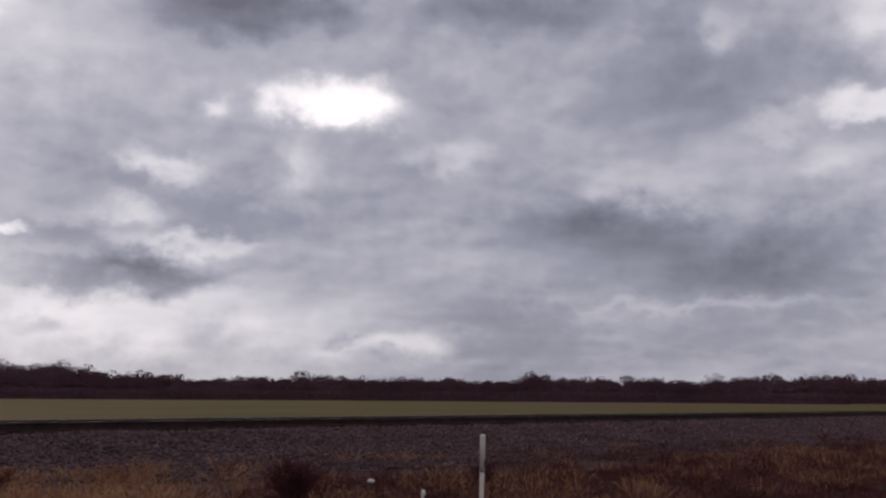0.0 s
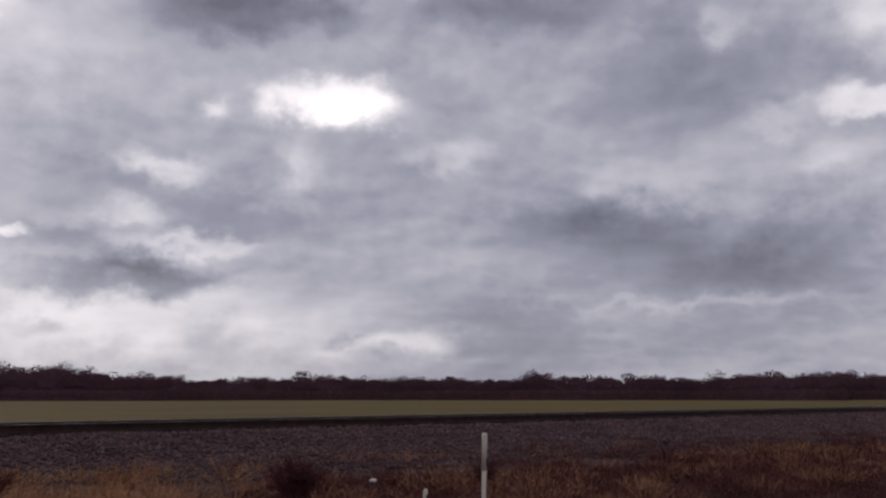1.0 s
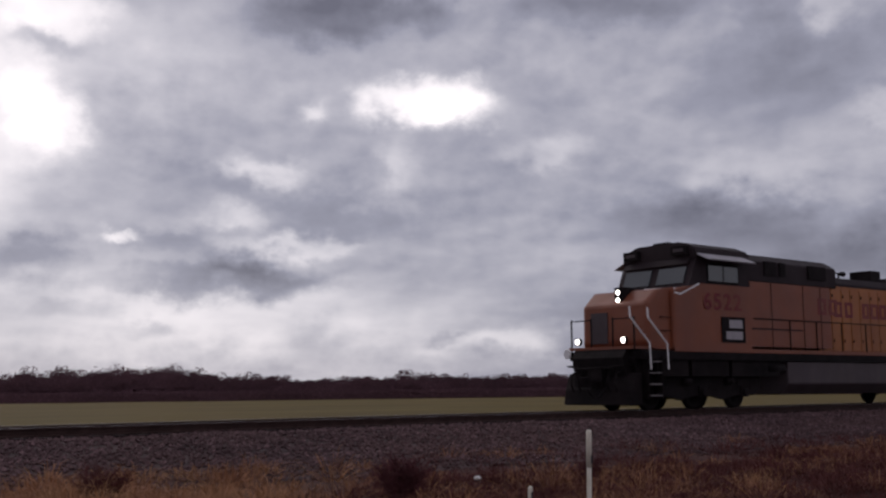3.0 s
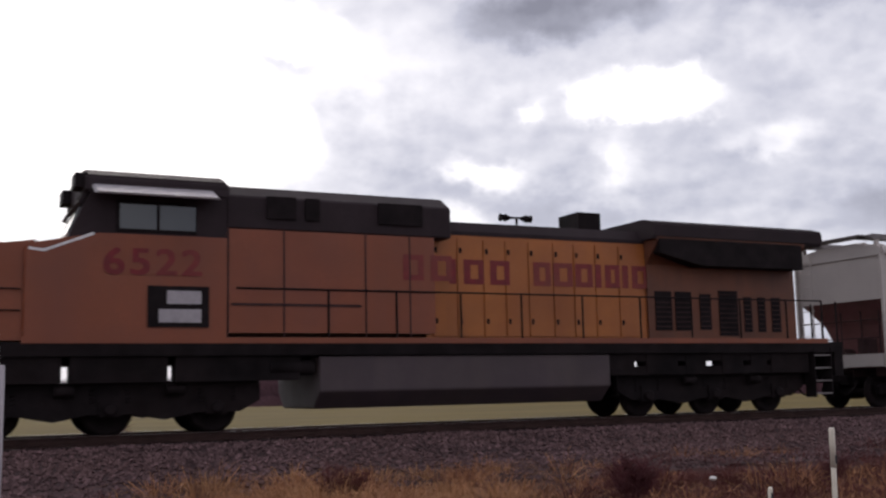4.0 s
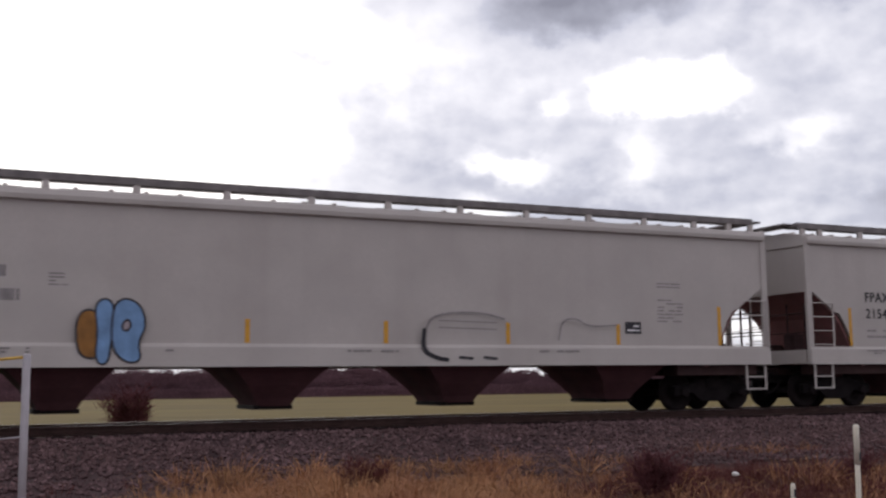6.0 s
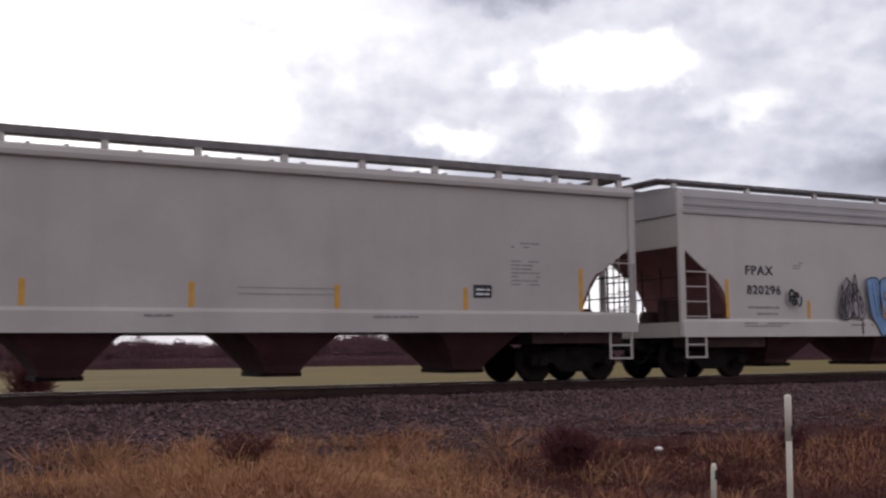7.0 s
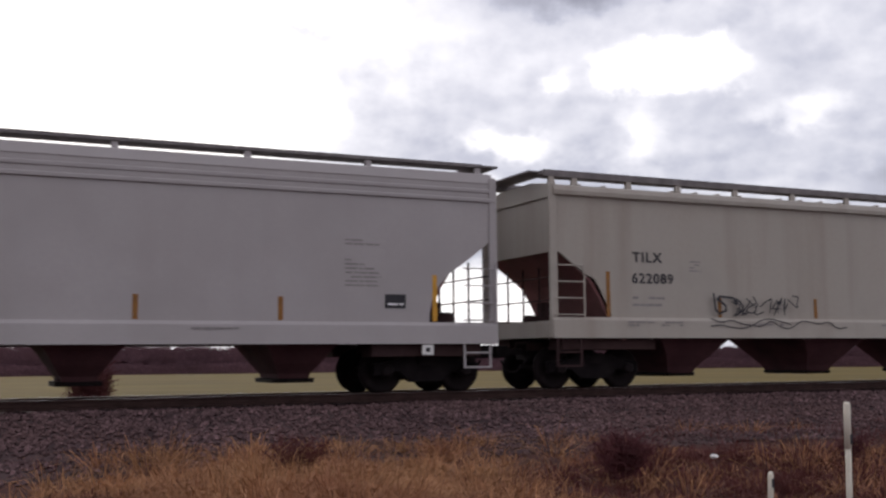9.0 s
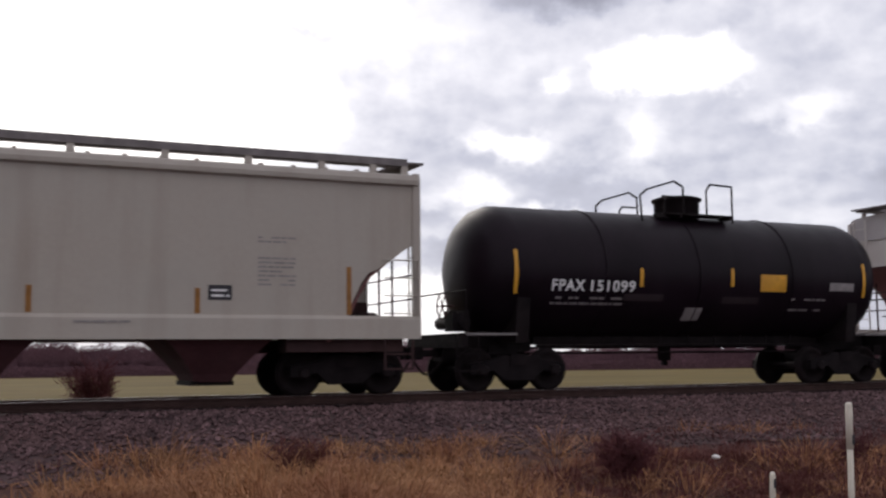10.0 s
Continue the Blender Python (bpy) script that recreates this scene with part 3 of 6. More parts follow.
# ---- far woods ----
def far_woods():
    """Bare winter trees along the field's far edge."""
    rnd = random.Random(11)
    verts, faces = [], []

    def tri(a, b, c):
        i = len(verts)
        verts.extend((a, b, c))
        faces.append((i, i + 1, i + 2))

    def quad(a, b, c, d):
        i = len(verts)
        verts.extend((a, b, c, d))
        faces.append((i, i + 1, i + 2, i + 3))

    def tree(x, y, z, h, dense):
        # trunk and limbs
        ux, uy = y / math.hypot(x, y), -x / math.hypot(x, y)
        w = 0.02 * h
        quad((x - ux * w, y - uy * w, z), (x + ux * w, y + uy * w, z), (x + ux * w * 0.4, y + uy * w * 0.4, z + h * 0.8),
             (x - ux * w * 0.4, y - uy * w * 0.4, z + h * 0.8))
        for _ in range(7):
            b = rnd.uniform(0.3, 0.7) * h
            s = rnd.uniform(-0.38, 0.38) * h
            e = min(h, b + abs(s) * rnd.uniform(0.5, 1.1))
            quad((x, y, z + b), (x, y, z + b + 0.12), (x + ux * s, y + uy * s, z + e), (x + ux * s, y + uy * s, z + e - 0.05))
        # rounded heads of fine twigs
        for _ in range(rnd.randint(3, 5)):
            hx, hz, hr = rnd.uniform(-0.30, 0.30) * h, rnd.uniform(0.52, 0.80) * h, rnd.uniform(0.17, 0.25) * h
            hz = min(hz, h - hr * 0.8)
            hy = rnd.uniform(-0.2, 0.2) * h
            for _ in range(dense):
                a, r = rnd.uniform(0, 6.283), hr * rnd.random() ** 0.42
                px, pz = hx + math.cos(a) * r, hz + math.sin(a) * r * 0.8
                q, l = rnd.uniform(0, 6.283), rnd.uniform(0.22, 0.46)
                ex, ez = math.cos(q) * l, math.sin(q) * l
                tri((x + ux * (px - ex), y + uy * (px - ex) + hy, z + pz - ez), (x + ux * (px + ex), y + uy * (px + ex) + hy, z + pz + ez),
                    (x + ux * (px - ez * 0.6), y + uy * (px - ez * 0.6) + hy, z + pz + ex * 0.6))

    # the turn (degrees from +y towards -x) and how far the wood's edge stands
    a = 30.0
    while a > -86:
        r = 335 + 18 * noise.noise((a * 0.15, 0.3, 0)) + (40 if a < -64 else 0)
        big = 1.0 + 0.22 * noise.noise((a * 0.9, 4.3, 0)) + 0.52 * max(0, 1 - abs(a + 22) / 6) + 0.22 * max(0, 1 - abs(a + 67) / 7) + 0.42 * max(0, 1 - abs(a + 8) / 14)
        for k in range(5):
            q = radians(a + rnd.uniform(-0.25, 0.25))
            rr = r + k * 5 + rnd.uniform(-2, 3)
            h = rnd.uniform(5.4, 7.0) * big * (1 + 0.05 * k)
            if rnd.random() < 0.12:
                h *= 1.22
            x, y = -math.sin(q) * rr, math.cos(q) * rr
            tree(x, y, ground_z(x, min(y, 345)), h, 26 if rnd.random() < 0.2 else 70)
        # thick lower growth
        for _ in range(44):
            q = radians(a + rnd.uniform(-0.35, 0.35))
            rr = r + rnd.uniform(0, 16)
            x, y = -math.sin(q) * rr, math.cos(q) * rr
            ux, uy = y / rr, -x / rr
            zz = ground_z(x, min(y, 345))
            for _ in range(5):
                l = rnd.uniform(0.6, 1.3)
                o, oz = rnd.uniform(-1.6, 1.6), rnd.random() * 5.0 * big * 0.80
                t = rnd.uniform(-0.8, 0.8)
                tri((x + ux * (o - l * 0.7), y + uy * (o - l * 0.7), zz + oz + t * 0.3), (x + ux * (o + l * 0.7), y + uy * (o + l * 0.7), zz + oz - t * 0.3),
                    (x + ux * (o + t), y + uy * (o + t), zz + oz + l))
        # undergrowth at the edge
        for _ in range(46):
            q = radians(a + rnd.uniform(-0.3, 0.3))
            rr = r - rnd.uniform(0, 5)
            x, y = -math.sin(q) * rr, math.cos(q) * rr
            ux, uy = y / rr, -x / rr
            zz = ground_z(x, min(y, 345))
            for _ in range(9):
                l = rnd.uniform(0.3, 0.8)
                o, oz, t = rnd.uniform(-1.4, 1.4), 2.6 * rnd.random() ** 1.3 - 0.1, rnd.uniform(-0.5, 0.5)
                tri((x + ux * (o - l * 0.6), y + uy * (o - l * 0.6), zz + oz), (x + ux * (o + l * 0.6), y + uy * (o + l * 0.6), zz + oz + t * 0.3),
                    (x + ux * (o + t), y + uy * (o + t), zz + oz + l))
        a -= 0.42
    me = bpy.data.meshes.new("far_woods")
    me.from_pydata(verts, [], faces)
    me.materials.append(M["wood"])
    return new("far_woods", me)


tagged(far_woods(), "dark line of bare winter trees beyond the field", "woods", kind="stuff")


# ---- trains: running gear ----
def side_frame():
    bm = bmesh.new()
    prism(bm, [(-1.18, 0.36), (-1.18, 0.60), (-0.62, 0.68), (-0.45, 0.78), (0.45, 0.78), (0.62, 0.68), (1.18, 0.60), (1.18, 0.36),
               (0.98, 0.36), (0.62, 0.44), (0.36, 0.22), (-0.36, 0.22), (-0.62, 0.44), (-0.98, 0.36)], -0.09, 0.09)
    return bevelled(bm, 0.015, 1)


def wheelset():
    bm = bmesh.new()
    for s in (-1, 1):
        lathe(bm, [(s * 0.69, 0.30), (s * 0.69, 0.485), (s * 0.725, 0.485), (s * 0.735, 0.457), (s * 0.82, 0.452),
                   (s * 0.825, 0.38), (s * 0.79, 0.34), (s * 0.79, 0.12), (s * 0.84, 0.10)], seg=30)
    lathe(bm, [(-1.10, 0.075), (-0.85, 0.085), (0.85, 0.085), (1.10, 0.075)], seg=12)
    return bm


def bearing():
    return lathe(bmesh.new(), [(-0.10, 0.09), (-0.06, 0.13), (0.06, 0.13), (0.1, 0.1)], seg=14)


def spring():
    bm = bmesh.new()
    pts = [(0.06 * math.cos(i * 0.9), 0.06 * math.sin(i * 0.9), 0.30 + 0.011 * i) for i in range(28)]
    return pipe(bm, pts, 0.016, 4)


def bolster():
    bm = bmesh.new()
    box(bm, -0.22, 0.22, -1.12, 1.12, 0.56, 0.80)
    box(bm, -0.35, 0.35, -0.35, 0.35, 0.80, 1.0)
    return bevelled(bm, 0.02, 1)


def truck(parent, x, axles=(-0.889, 0.889)):
    base = part("truck", shared("bolster", bolster, "iron"), "iron", parent, "black cast-iron freight truck", pose(x, 0, 0))
    for a in axles:
        part("wheelset", shared("wheelset", wheelset, "iron"), "iron", base, m=pose(a, 0, 0.457))
        for s in (-1, 1):
            part("bearing", shared("bearing", bearing, "iron"), "iron", base, m=pose(a, s * 1.08, 0.457))
    for s in (-1, 1):
        part("side_frame", shared("side_frame", side_frame, "iron"), "iron", base, m=pose(0, s * 1.0, 0))
        for k in (-0.2, 0, 0.2):
            part("spring", shared("spring", spring, "iron"), "iron", base, m=pose(k, s * 1.0, 0))
    return base


def coupler():
    bm = bmesh.new()
    box(bm, -0.30, 0.5, -0.07, 0.07, 0.76, 0.92)
    prism(bm, [(-0.62, 0.70), (-0.30, 0.70), (-0.30, 0.98), (-0.62, 0.98)], -0.14, 0.05)
    box(bm, -0.66, -0.40, 0.03, 0.15, 0.70, 0.98)
    box(bm, 0.1, 0.7, -0.25, 0.25, 0.66, 1.02)
    return bevelled(bm, 0.025, 2)


def air_hose():
    pts = [(0.05 - 0.62 * t, -0.45 + 0.2 * t, 0.72 - 0.42 * math.sin(math.pi * min(1, t * 0.95)) * (0.6 + 0.4 * t)) for t in [i / 12 for i in range(13)]]
    return pipe(bmesh.new(), pts, 0.028, 6)


def ends_of(parent, length, front=0.0):
    for m in (Matrix.Translation((front, 0, 0)), Matrix.Translation((length, 0, 0)) @ Matrix.Rotation(math.pi, 4, "Z")):
        part("coupler", shared("coupler", coupler, "iron"), "iron", parent, "black knuckle coupler", m)
        part("air_hose", shared("air_hose", air_hose, "iron"), "iron", parent, "sagging black rubber hose", m)


# ---- covered hopper cars ----
HOPPER_LEN = {"a": 20.9, "b": 19.5, "d": 20.6}   # by pattern of car


def hopper_cut(kind):
    return ([(0.05, 3.10), (0.60, 2.72), (0.88, 2.52), (1.08, 2.44), (1.24, 2.22), (1.52, 1.66)] if kind == "a" else
            smooth_line([(0.05, 3.20), (0.66, 2.72), (1.12, 2.42), (1.44, 2.0), (1.52, 1.6)], 2))


def hopper_side(kind, sill):
    cut = hopper_cut(kind)
    top = 4.30 if kind == "a" else 4.0
    L = HOPPER_LEN[kind]
    poly = [(cut[-1][0], sill), *reversed(cut), (0.05, top), (L - 0.05, top), *[(L - x, z) for x, z in cut], (L - cut[-1][0], sill)]
    return prism(bmesh.new(), poly, -0.03, 0.03)


def hopper_roof(kind):
    if kind == "a":
        half = [(1.60, 4.24), (1.70, 4.27), (1.71, 4.36), (1.67, 4.46), (1.55, 4.50), (1.42, 4.53), (0.7, 4.64)]
    else:
        half = [(1.60, 3.98), (1.65, 4.00), (1.65, 4.06), (1.615, 4.08), (1.615, 4.18), (1.64, 4.20), (1.64, 4.26), (1.60, 4.28),
                (1.60, 4.38), (1.615, 4.40), (1.55, 4.60), (1.35, 4.65), (0.6, 4.70)]
    prof = [(-y, z) for y, z in half] + [(y, z) for y, z in reversed(half)]
    return along(bmesh.new(), prof, 0.03, HOPPER_LEN[kind] - 0.03)


def hopper_end(kind):
    bm = bmesh.new()
    z0 = 3.02 if kind == "a" else 3.2
    prof = [(-1.56, z0), (-1.56, 4.42), (-0.7, 4.6), (0.7, 4.6), (1.56, 4.42), (1.56, z0)]
    along(bm, prof, 0.08, 0.13)
    return bm


def slope_sheet():
    bm = bmesh.new()
    prism(bm, [(0.10, 3.08), (0.15, 3.10), (1.06, 2.40), (1.30, 2.02), (1.57, 1.48), (1.95, 1.08), (1.88, 1.06), (1.51, 1.45), (1.24, 2.0), (1.00, 2.37)], -1.535, 1.535)
    return bm


def side_sill(kind):
    L = HOPPER_LEN[kind]
    z0, z1 = (1.12, 1.58) if kind == "a" else (1.0, 1.44)
    prof = [(-0.105, z0), (-0.085, z1 - 0.07), (-0.03, z1), (0.05, z1), (0.05, z0 + 0.05), (0.10, z0 + 0.05), (0.10, z0)]
    bm = along(bmesh.new(), prof, -0.02, L + 0.02)
    return bm


def corner_post(kind):
    z0 = 1.12 if kind == "a" else 1.0
    bm = bmesh.new()
    prism(bm, [(-0.05, z0), (0.13, z0), (0.13, 4.45), (0.10, 4.52), (-0.02, 4.52), (-0.05, 4.45)], -0.05, 0.04)
    return bevelled(bm, 0.012, 1)


def side_ladder(kind):
    bm = bmesh.new()
    z0 = 1.58 if kind == "a" else 1.44
    rod(bm, (0.78, -0.06, z0), (0.78, -0.06, 2.72), 0.026)
    for i in range(4):
        z = z0 + 0.05 + i * 0.36
        rod(bm, (0.02, -0.06, z), (0.78, -0.06, z), 0.016)
    return bm


def step_stirrup(kind):
    bm = bmesh.new()
    z0 = 1.12 if kind == "a" else 1.0
    for x in (0.06, 0.66):
        box(bm, x, x + 0.045, -0.06, -0.03, 0.50, z0)
    for z in (0.50, 0.80):
        box(bm, 0.06, 0.70, -0.07, -0.02, z, z + 0.035)
    return bm


def end_ladder():
    bm = bmesh.new()
    for y in (0, 0.42):
        rod(bm, (-0.07, y, 1.2), (-0.07, y, 4.55), 0.022)
    for i in range(9):
        rod(bm, (-0.07, -0.06, 1.35 + i * 0.37), (-0.07, 0.48, 1.35 + i * 0.37), 0.014)
    return bm


def end_platform(kind):
    bm = bmesh.new()
    z1 = 1.5 if kind == "a" else 1.36
    box(bm, -0.03, 0.16, -1.5, 1.5, z1 - 0.36, z1)
    box(bm, 0.16, 1.4, -1.5, 1.5, z1 - 0.32, z1 - 0.27)
    return bm


def body_bolster(kind):
    """Dark structure between the truck and the side sills."""
    bm = bmesh.new()
    z1 = 1.13 if kind == "a" else 1.01
    for s in (-1, 1):
        box(bm, 0.30, 2.75, min(s * 0.92, s * 1.5), max(s * 0.92, s * 1.5), z1 - 0.26, z1)
        box(bm, 1.12, 1.62, min(s * 0.25, s * 0.92), max(s * 0.25, s * 0.92), z1 - 0.15, z1)
    return bm


def centre_sill():
    return bevelled(box(bmesh.new(), 0.1, 2.4, -0.28, 0.28, 0.86, 1.06), 0.02, 1)


def end_cage():
    """Uprights and rails of the open end."""
    bm = bmesh.new()
    for y in (-1.1, -0.45, 0.3, 1.05):
        rod(bm, (0.35, y, 1.2), (0.35, y, 2.75), 0.028)
    for z in (1.95, 2.45):
        rod(bm, (0.0, -1.5, z), (0.0, 1.5, z), 0.018)
    box(bm, 0.42, 0.75, -0.62, -0.2, 1.25, 1.95)
    rod(bm, (0.55, 0.55, 1.5), (0.95, 0.55, 1.5), 0.2, 12)
    return bm


def hopper_bay(kind):
    """One discharge hopper under the car."""
    bm = bmesh.new()
    if kind == "a":
        levels = ((1.17, 1.20, 1.40), (1.13, 1.04, 1.38), (1.00, 0.88, 1.30), (0.74, 0.64, 1.10), (0.46, 0.43, 0.84), (0.31, 0.36, 0.74))
    else:
        levels = ((1.06, 0.96, 1.30), (1.00, 0.88, 1.28), (0.88, 0.76, 1.18), (0.62, 0.56, 0.94), (0.42, 0.40, 0.70), (0.31, 0.37, 0.66))
    rings = []
    narrow = 0.84 if kind == "d" else 1.0
    for z, hx, hy in levels:
        hx *= narrow
        rings.append([bm.verts.new(p) for p in ((-hx, -hy, z), (hx, -hy, z), (hx, hy, z), (-hx, hy, z))])
    for a, b in zip(rings, rings[1:]):
        for i in range(4):
            bm.faces.new((a[i], b[i], b[(i + 1) % 4], a[(i + 1) % 4]))
    bm.faces.new(rings[0][::-1])
    bm.faces.new(rings[-1])
    bmesh.ops.recalc_face_normals(bm, faces=bm.faces[:])
    return bm


def outlet_gate():
    bm = bmesh.new()
    box(bm, -0.42, 0.42, -0.70, 0.70, 0.24, 0.33)
    rod(bm, (-0.34, -0.8, 0.29), (-0.34, 0.8, 0.29), 0.045, 8)
    rod(bm, (0.34, -0.8, 0.29), (0.34, 0.8, 0.29), 0.045, 8)
    return bm


def run_board(kind):
    bm = bmesh.new()
    if kind == "a":
        box(bm, -0.05, HOPPER_LEN[kind] - 0.15, -0.30, 0.30, 0.0, 0.09)
        box(bm, -0.05, HOPPER_LEN[kind] - 0.15, -0.31, -0.28, -0.05, 0.10)
    else:
        box(bm, -0.05, HOPPER_LEN[kind] - 0.1, -0.28, 0.28, 0.0, 0.05)
        box(bm, -0.05, HOPPER_LEN[kind] - 0.1, -0.29, -0.26, -0.01, 0.06)
    return bm


def end_board():
    bm = bmesh.new()
    for i in range(5):
        box(bm, -0.32 + i * 0.12, -0.22 + i * 0.12, -1.2, 1.2, 4.80, 4.84)
    return bm


def board_post():
    bm = bmesh.new()
    prism(bm, [(-0.085, 4.42), (0.085, 4.42), (0.06, 4.76), (-0.06, 4.76)], -0.04, 0.04)
    return bm


def roof_hatch():
    bm = bmesh.new()
    box(bm, -1.35, 1.35, -0.30, 0.30, 4.60, 4.74)
    for i in range(4):
        box(bm, -1.1 + i * 0.7, -1.02 + i * 0.7, -0.36, 0.36, 4.62, 4.77)
    return bevelled(bm, 0.02, 1)


def reflector(h):
    bm = bmesh.new()
    box(bm, -0.05, 0.05, -0.004, 0.0, 0, h)
    return bm


def brake_wheel():
    bm = bmesh.new()
    pts = [(0.0, 0.28 * math.cos(i * math.pi / 10), 0.28 * math.sin(i * math.pi / 10)) for i in range(21)]
    pipe(bm, pts, 0.022, 5)
    for i in range(3):
        c, s = math.cos(i * math.pi / 3) * 0.28, math.sin(i * math.pi / 3) * 0.28
        rod(bm, (0, -c, -s), (0, c, s), 0.016)
    rod(bm, (0, 0, 0), (0.28, 0, 0), 0.03)
    return bm


def hopper_car(kind, paint, label, reflectors, mark, number, mark_box, number_box, seed):
    rnd = random.Random(seed)
    car = tagged(new("hopper_car"), label, "hopper car", "freight cars of the train")
    L = HOPPER_LEN[kind]
    sill = 1.52 if kind == "a" else 1.40
    sill_top = 1.58 if kind == "a" else 1.44
    for s in (-1, 1):
        part("side_sheet", shared("side_sheet_" + kind, lambda: hopper_side(kind, sill), paint), paint, car, m=pose(0, s * 1.57, 0))
        part("side_sill", shared("side_sill_" + kind, lambda: side_sill(kind), paint), paint, car,
             m=pose(0, -1.60, 0) if s < 0 else pose(L, 1.60, 0, 0, 0, 180))
    top_paint = "cool" if paint == "pale" else paint
    part("roof", shared("hopper_roof_" + kind, lambda: hopper_roof(kind), top_paint), top_paint, car, "grey ribbed roof" if kind != "a" else "")
    rear = Matrix.Translation((L, 0, 0)) @ Matrix.Rotation(math.pi, 4, "Z")
    for m in (Matrix(), rear):
        part("end_wall", shared("hopper_end_" + kind, lambda: hopper_end(kind), paint), paint, car, m=m)
        part("slope_sheet", shared("slope_sheet", slope_sheet, "slope"), "slope", car, "streaked slope sheet with its shade in the dark maroon colour", m if kind == "a" else m @ Matrix.Translation((0, 0, 0.13)))
        part("end_platform", shared("end_platform_" + kind, lambda: end_platform(kind), paint), paint, car, m=m)
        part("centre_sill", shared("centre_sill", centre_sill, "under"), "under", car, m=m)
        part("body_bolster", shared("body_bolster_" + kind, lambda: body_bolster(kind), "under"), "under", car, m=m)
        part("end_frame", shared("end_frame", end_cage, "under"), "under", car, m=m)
        part("end_ladder", shared("end_ladder", end_ladder, paint), paint, car, m=m @ Matrix.Translation((0, 0.95, 0)))
        for s in (-1, 1):
            part("corner_post", shared("corner_post_" + kind, lambda: corner_post(kind), paint), paint, car, m=m @ Matrix.Translation((0, s * 1.60, 0)))
        near = Matrix.Translation((0, -1.62, 0))
        side = near if m is not rear else Matrix.Translation((L - 0.84, -1.62, 0))
        part("ladder", shared("side_ladder_" + kind, lambda: side_ladder(kind), paint), paint, car,
             m=side if m is not rear else Matrix.Translation((L - 0.80, -1.62, 0)))
        step_paint = "under" if paint == "beige" else paint
        part("step", shared("step_" + kind, lambda: step_stirrup(kind), step_paint), step_paint, car, m=side)
    if kind == "d":
        part("brake_wheel", shared("brake_wheel", brake_wheel, "under"), "under", car, m=pose(-0.55, -0.9, 2.4))
        bm = bmesh.new()
        rod(bm, (-0.5, -0.9, 2.4), (0.1, -0.9, 2.4), 0.03)
        box(bm, -0.12, 0.12, -1.15, -0.65, 1.5, 2.7)
        part("brake_stand", bevelled(bm, 0.02, 1), "under", car)
    for i in range(4):
        x = L / 2 + (i - 1.5) * (4.3 if kind == "a" else 0.2 * L)
        bay = part("hopper_bay", shared("hopper_bay_" + kind, lambda: hopper_bay(kind), "bay"), "bay", car, "dark maroon discharge hopper", pose(x, 0, 0))
        part("outlet_gate", shared("outlet_gate", outlet_gate, "iron"), "iron", bay)
    for s in (-1, 1):
        part("running_board", shared("running_board_" + kind, lambda: run_board(kind), "grating"), "grating", car, "dark grating walkway",
             pose(0, s * (1.12 if kind == "a" else 1.0), 4.75 if kind == "a" else 4.81))
    if kind == "a":
        xs = [0.15, 0.75, 2.2, 3.6, 5.3, 7.1, 8.9, 10.65, 12.4, 14.1, 15.8, 17.4, 18.9, 20.0, 20.7]
    else:
        xs = [0.2 + (L - 0.4) * i / 8 for i in range(9)]
    for x in xs:
        for s in (-1, 1):
            part("walkway_post", shared("board_post", board_post, paint), paint, car, m=pose(x, s * (1.38 if kind == "a" else 1.22), 0 if kind == "a" else 0.03))
    for m in (Matrix(), rear):
        part("end_walkway", shared("end_board", end_board, "grating"), "grating", car, m=m if kind == "a" else Matrix.Translation((0, 0, 0.03)) @ m)
    for i in range(6):
        part("roof_hatch", shared("roof_hatch", roof_hatch, paint), paint, car, m=pose(1.9 + i * (L - 3.8) / 5, 0, 0))
    for x in (1.37, L - 1.37):
        truck(car, x)
    ends_of(car, L)
    # paint and lettering on the near side
    y = -1.603
    for x, tall in reflectors:
        dull = "rust" if paint == "beige" or (paint == "cool" and tall < 0.6) else "stripe"
        part("reflector", shared("%s_reflector_%d" % (dull, tall * 100), lambda: reflector(tall), dull), dull, car,
             m=pose(x, y, sill_top + 0.02))
    if mark:
        part("lettering", words(mark, *mark_box, y - 0.006), "ink", car, "black painted reporting mark")
        part("lettering", words(number, *number_box, y - 0.006), "ink", car, "black painted car number")
        part("small_print", print_rows(bmesh.new(), number_box[0], number_box[1] - 0.05, (number_box[2] - 0.36, number_box[2] - 0.52), 0.055, y - 0.001, rnd, 0.15), "faint", car)
    part("small_print", print_rows(bmesh.new(), L - 3.35, L - 2.6, [2.15 + k * 0.085 for k in range(7)] + [2.98, 3.06], 0.035, y - 0.001, rnd), "faint", car)
    part("small_print", print_rows(bmesh.new(), 3.7, 4.05, [2.66 + k * 0.07 for k in range(4)], 0.03, y - 0.001, rnd), "faint", car)
    part("small_print", print_rows(bmesh.new(), 1.9, 3.4, (sill_top - 0.12, sill_top - 0.19), 0.03, -1.705, rnd), "faint", car)
    for x in (5.6, 9.6, 14.2):
        part("small_print", print_rows(bmesh.new(), x, x + rnd.uniform(0.5, 1.4), (sill_top - 0.16,), 0.04, -1.705, rnd, 0.1), "faint", car)
    px = L - 4.3 if kind == "a" else L - 2.5
    plate = part("placard", box(bmesh.new(), px, px + 0.45, y - 0.006, y, sill_top + 0.28, sill_top + 0.56), "ink", car, "black stencil box")
    part("placard_mark", print_rows(bmesh.new(), px + 0.06, px + 0.4, (sill_top + 0.34, sill_top + 0.44), 0.04, y - 0.007, rnd, 0.2), "chalk", plate)
    return car


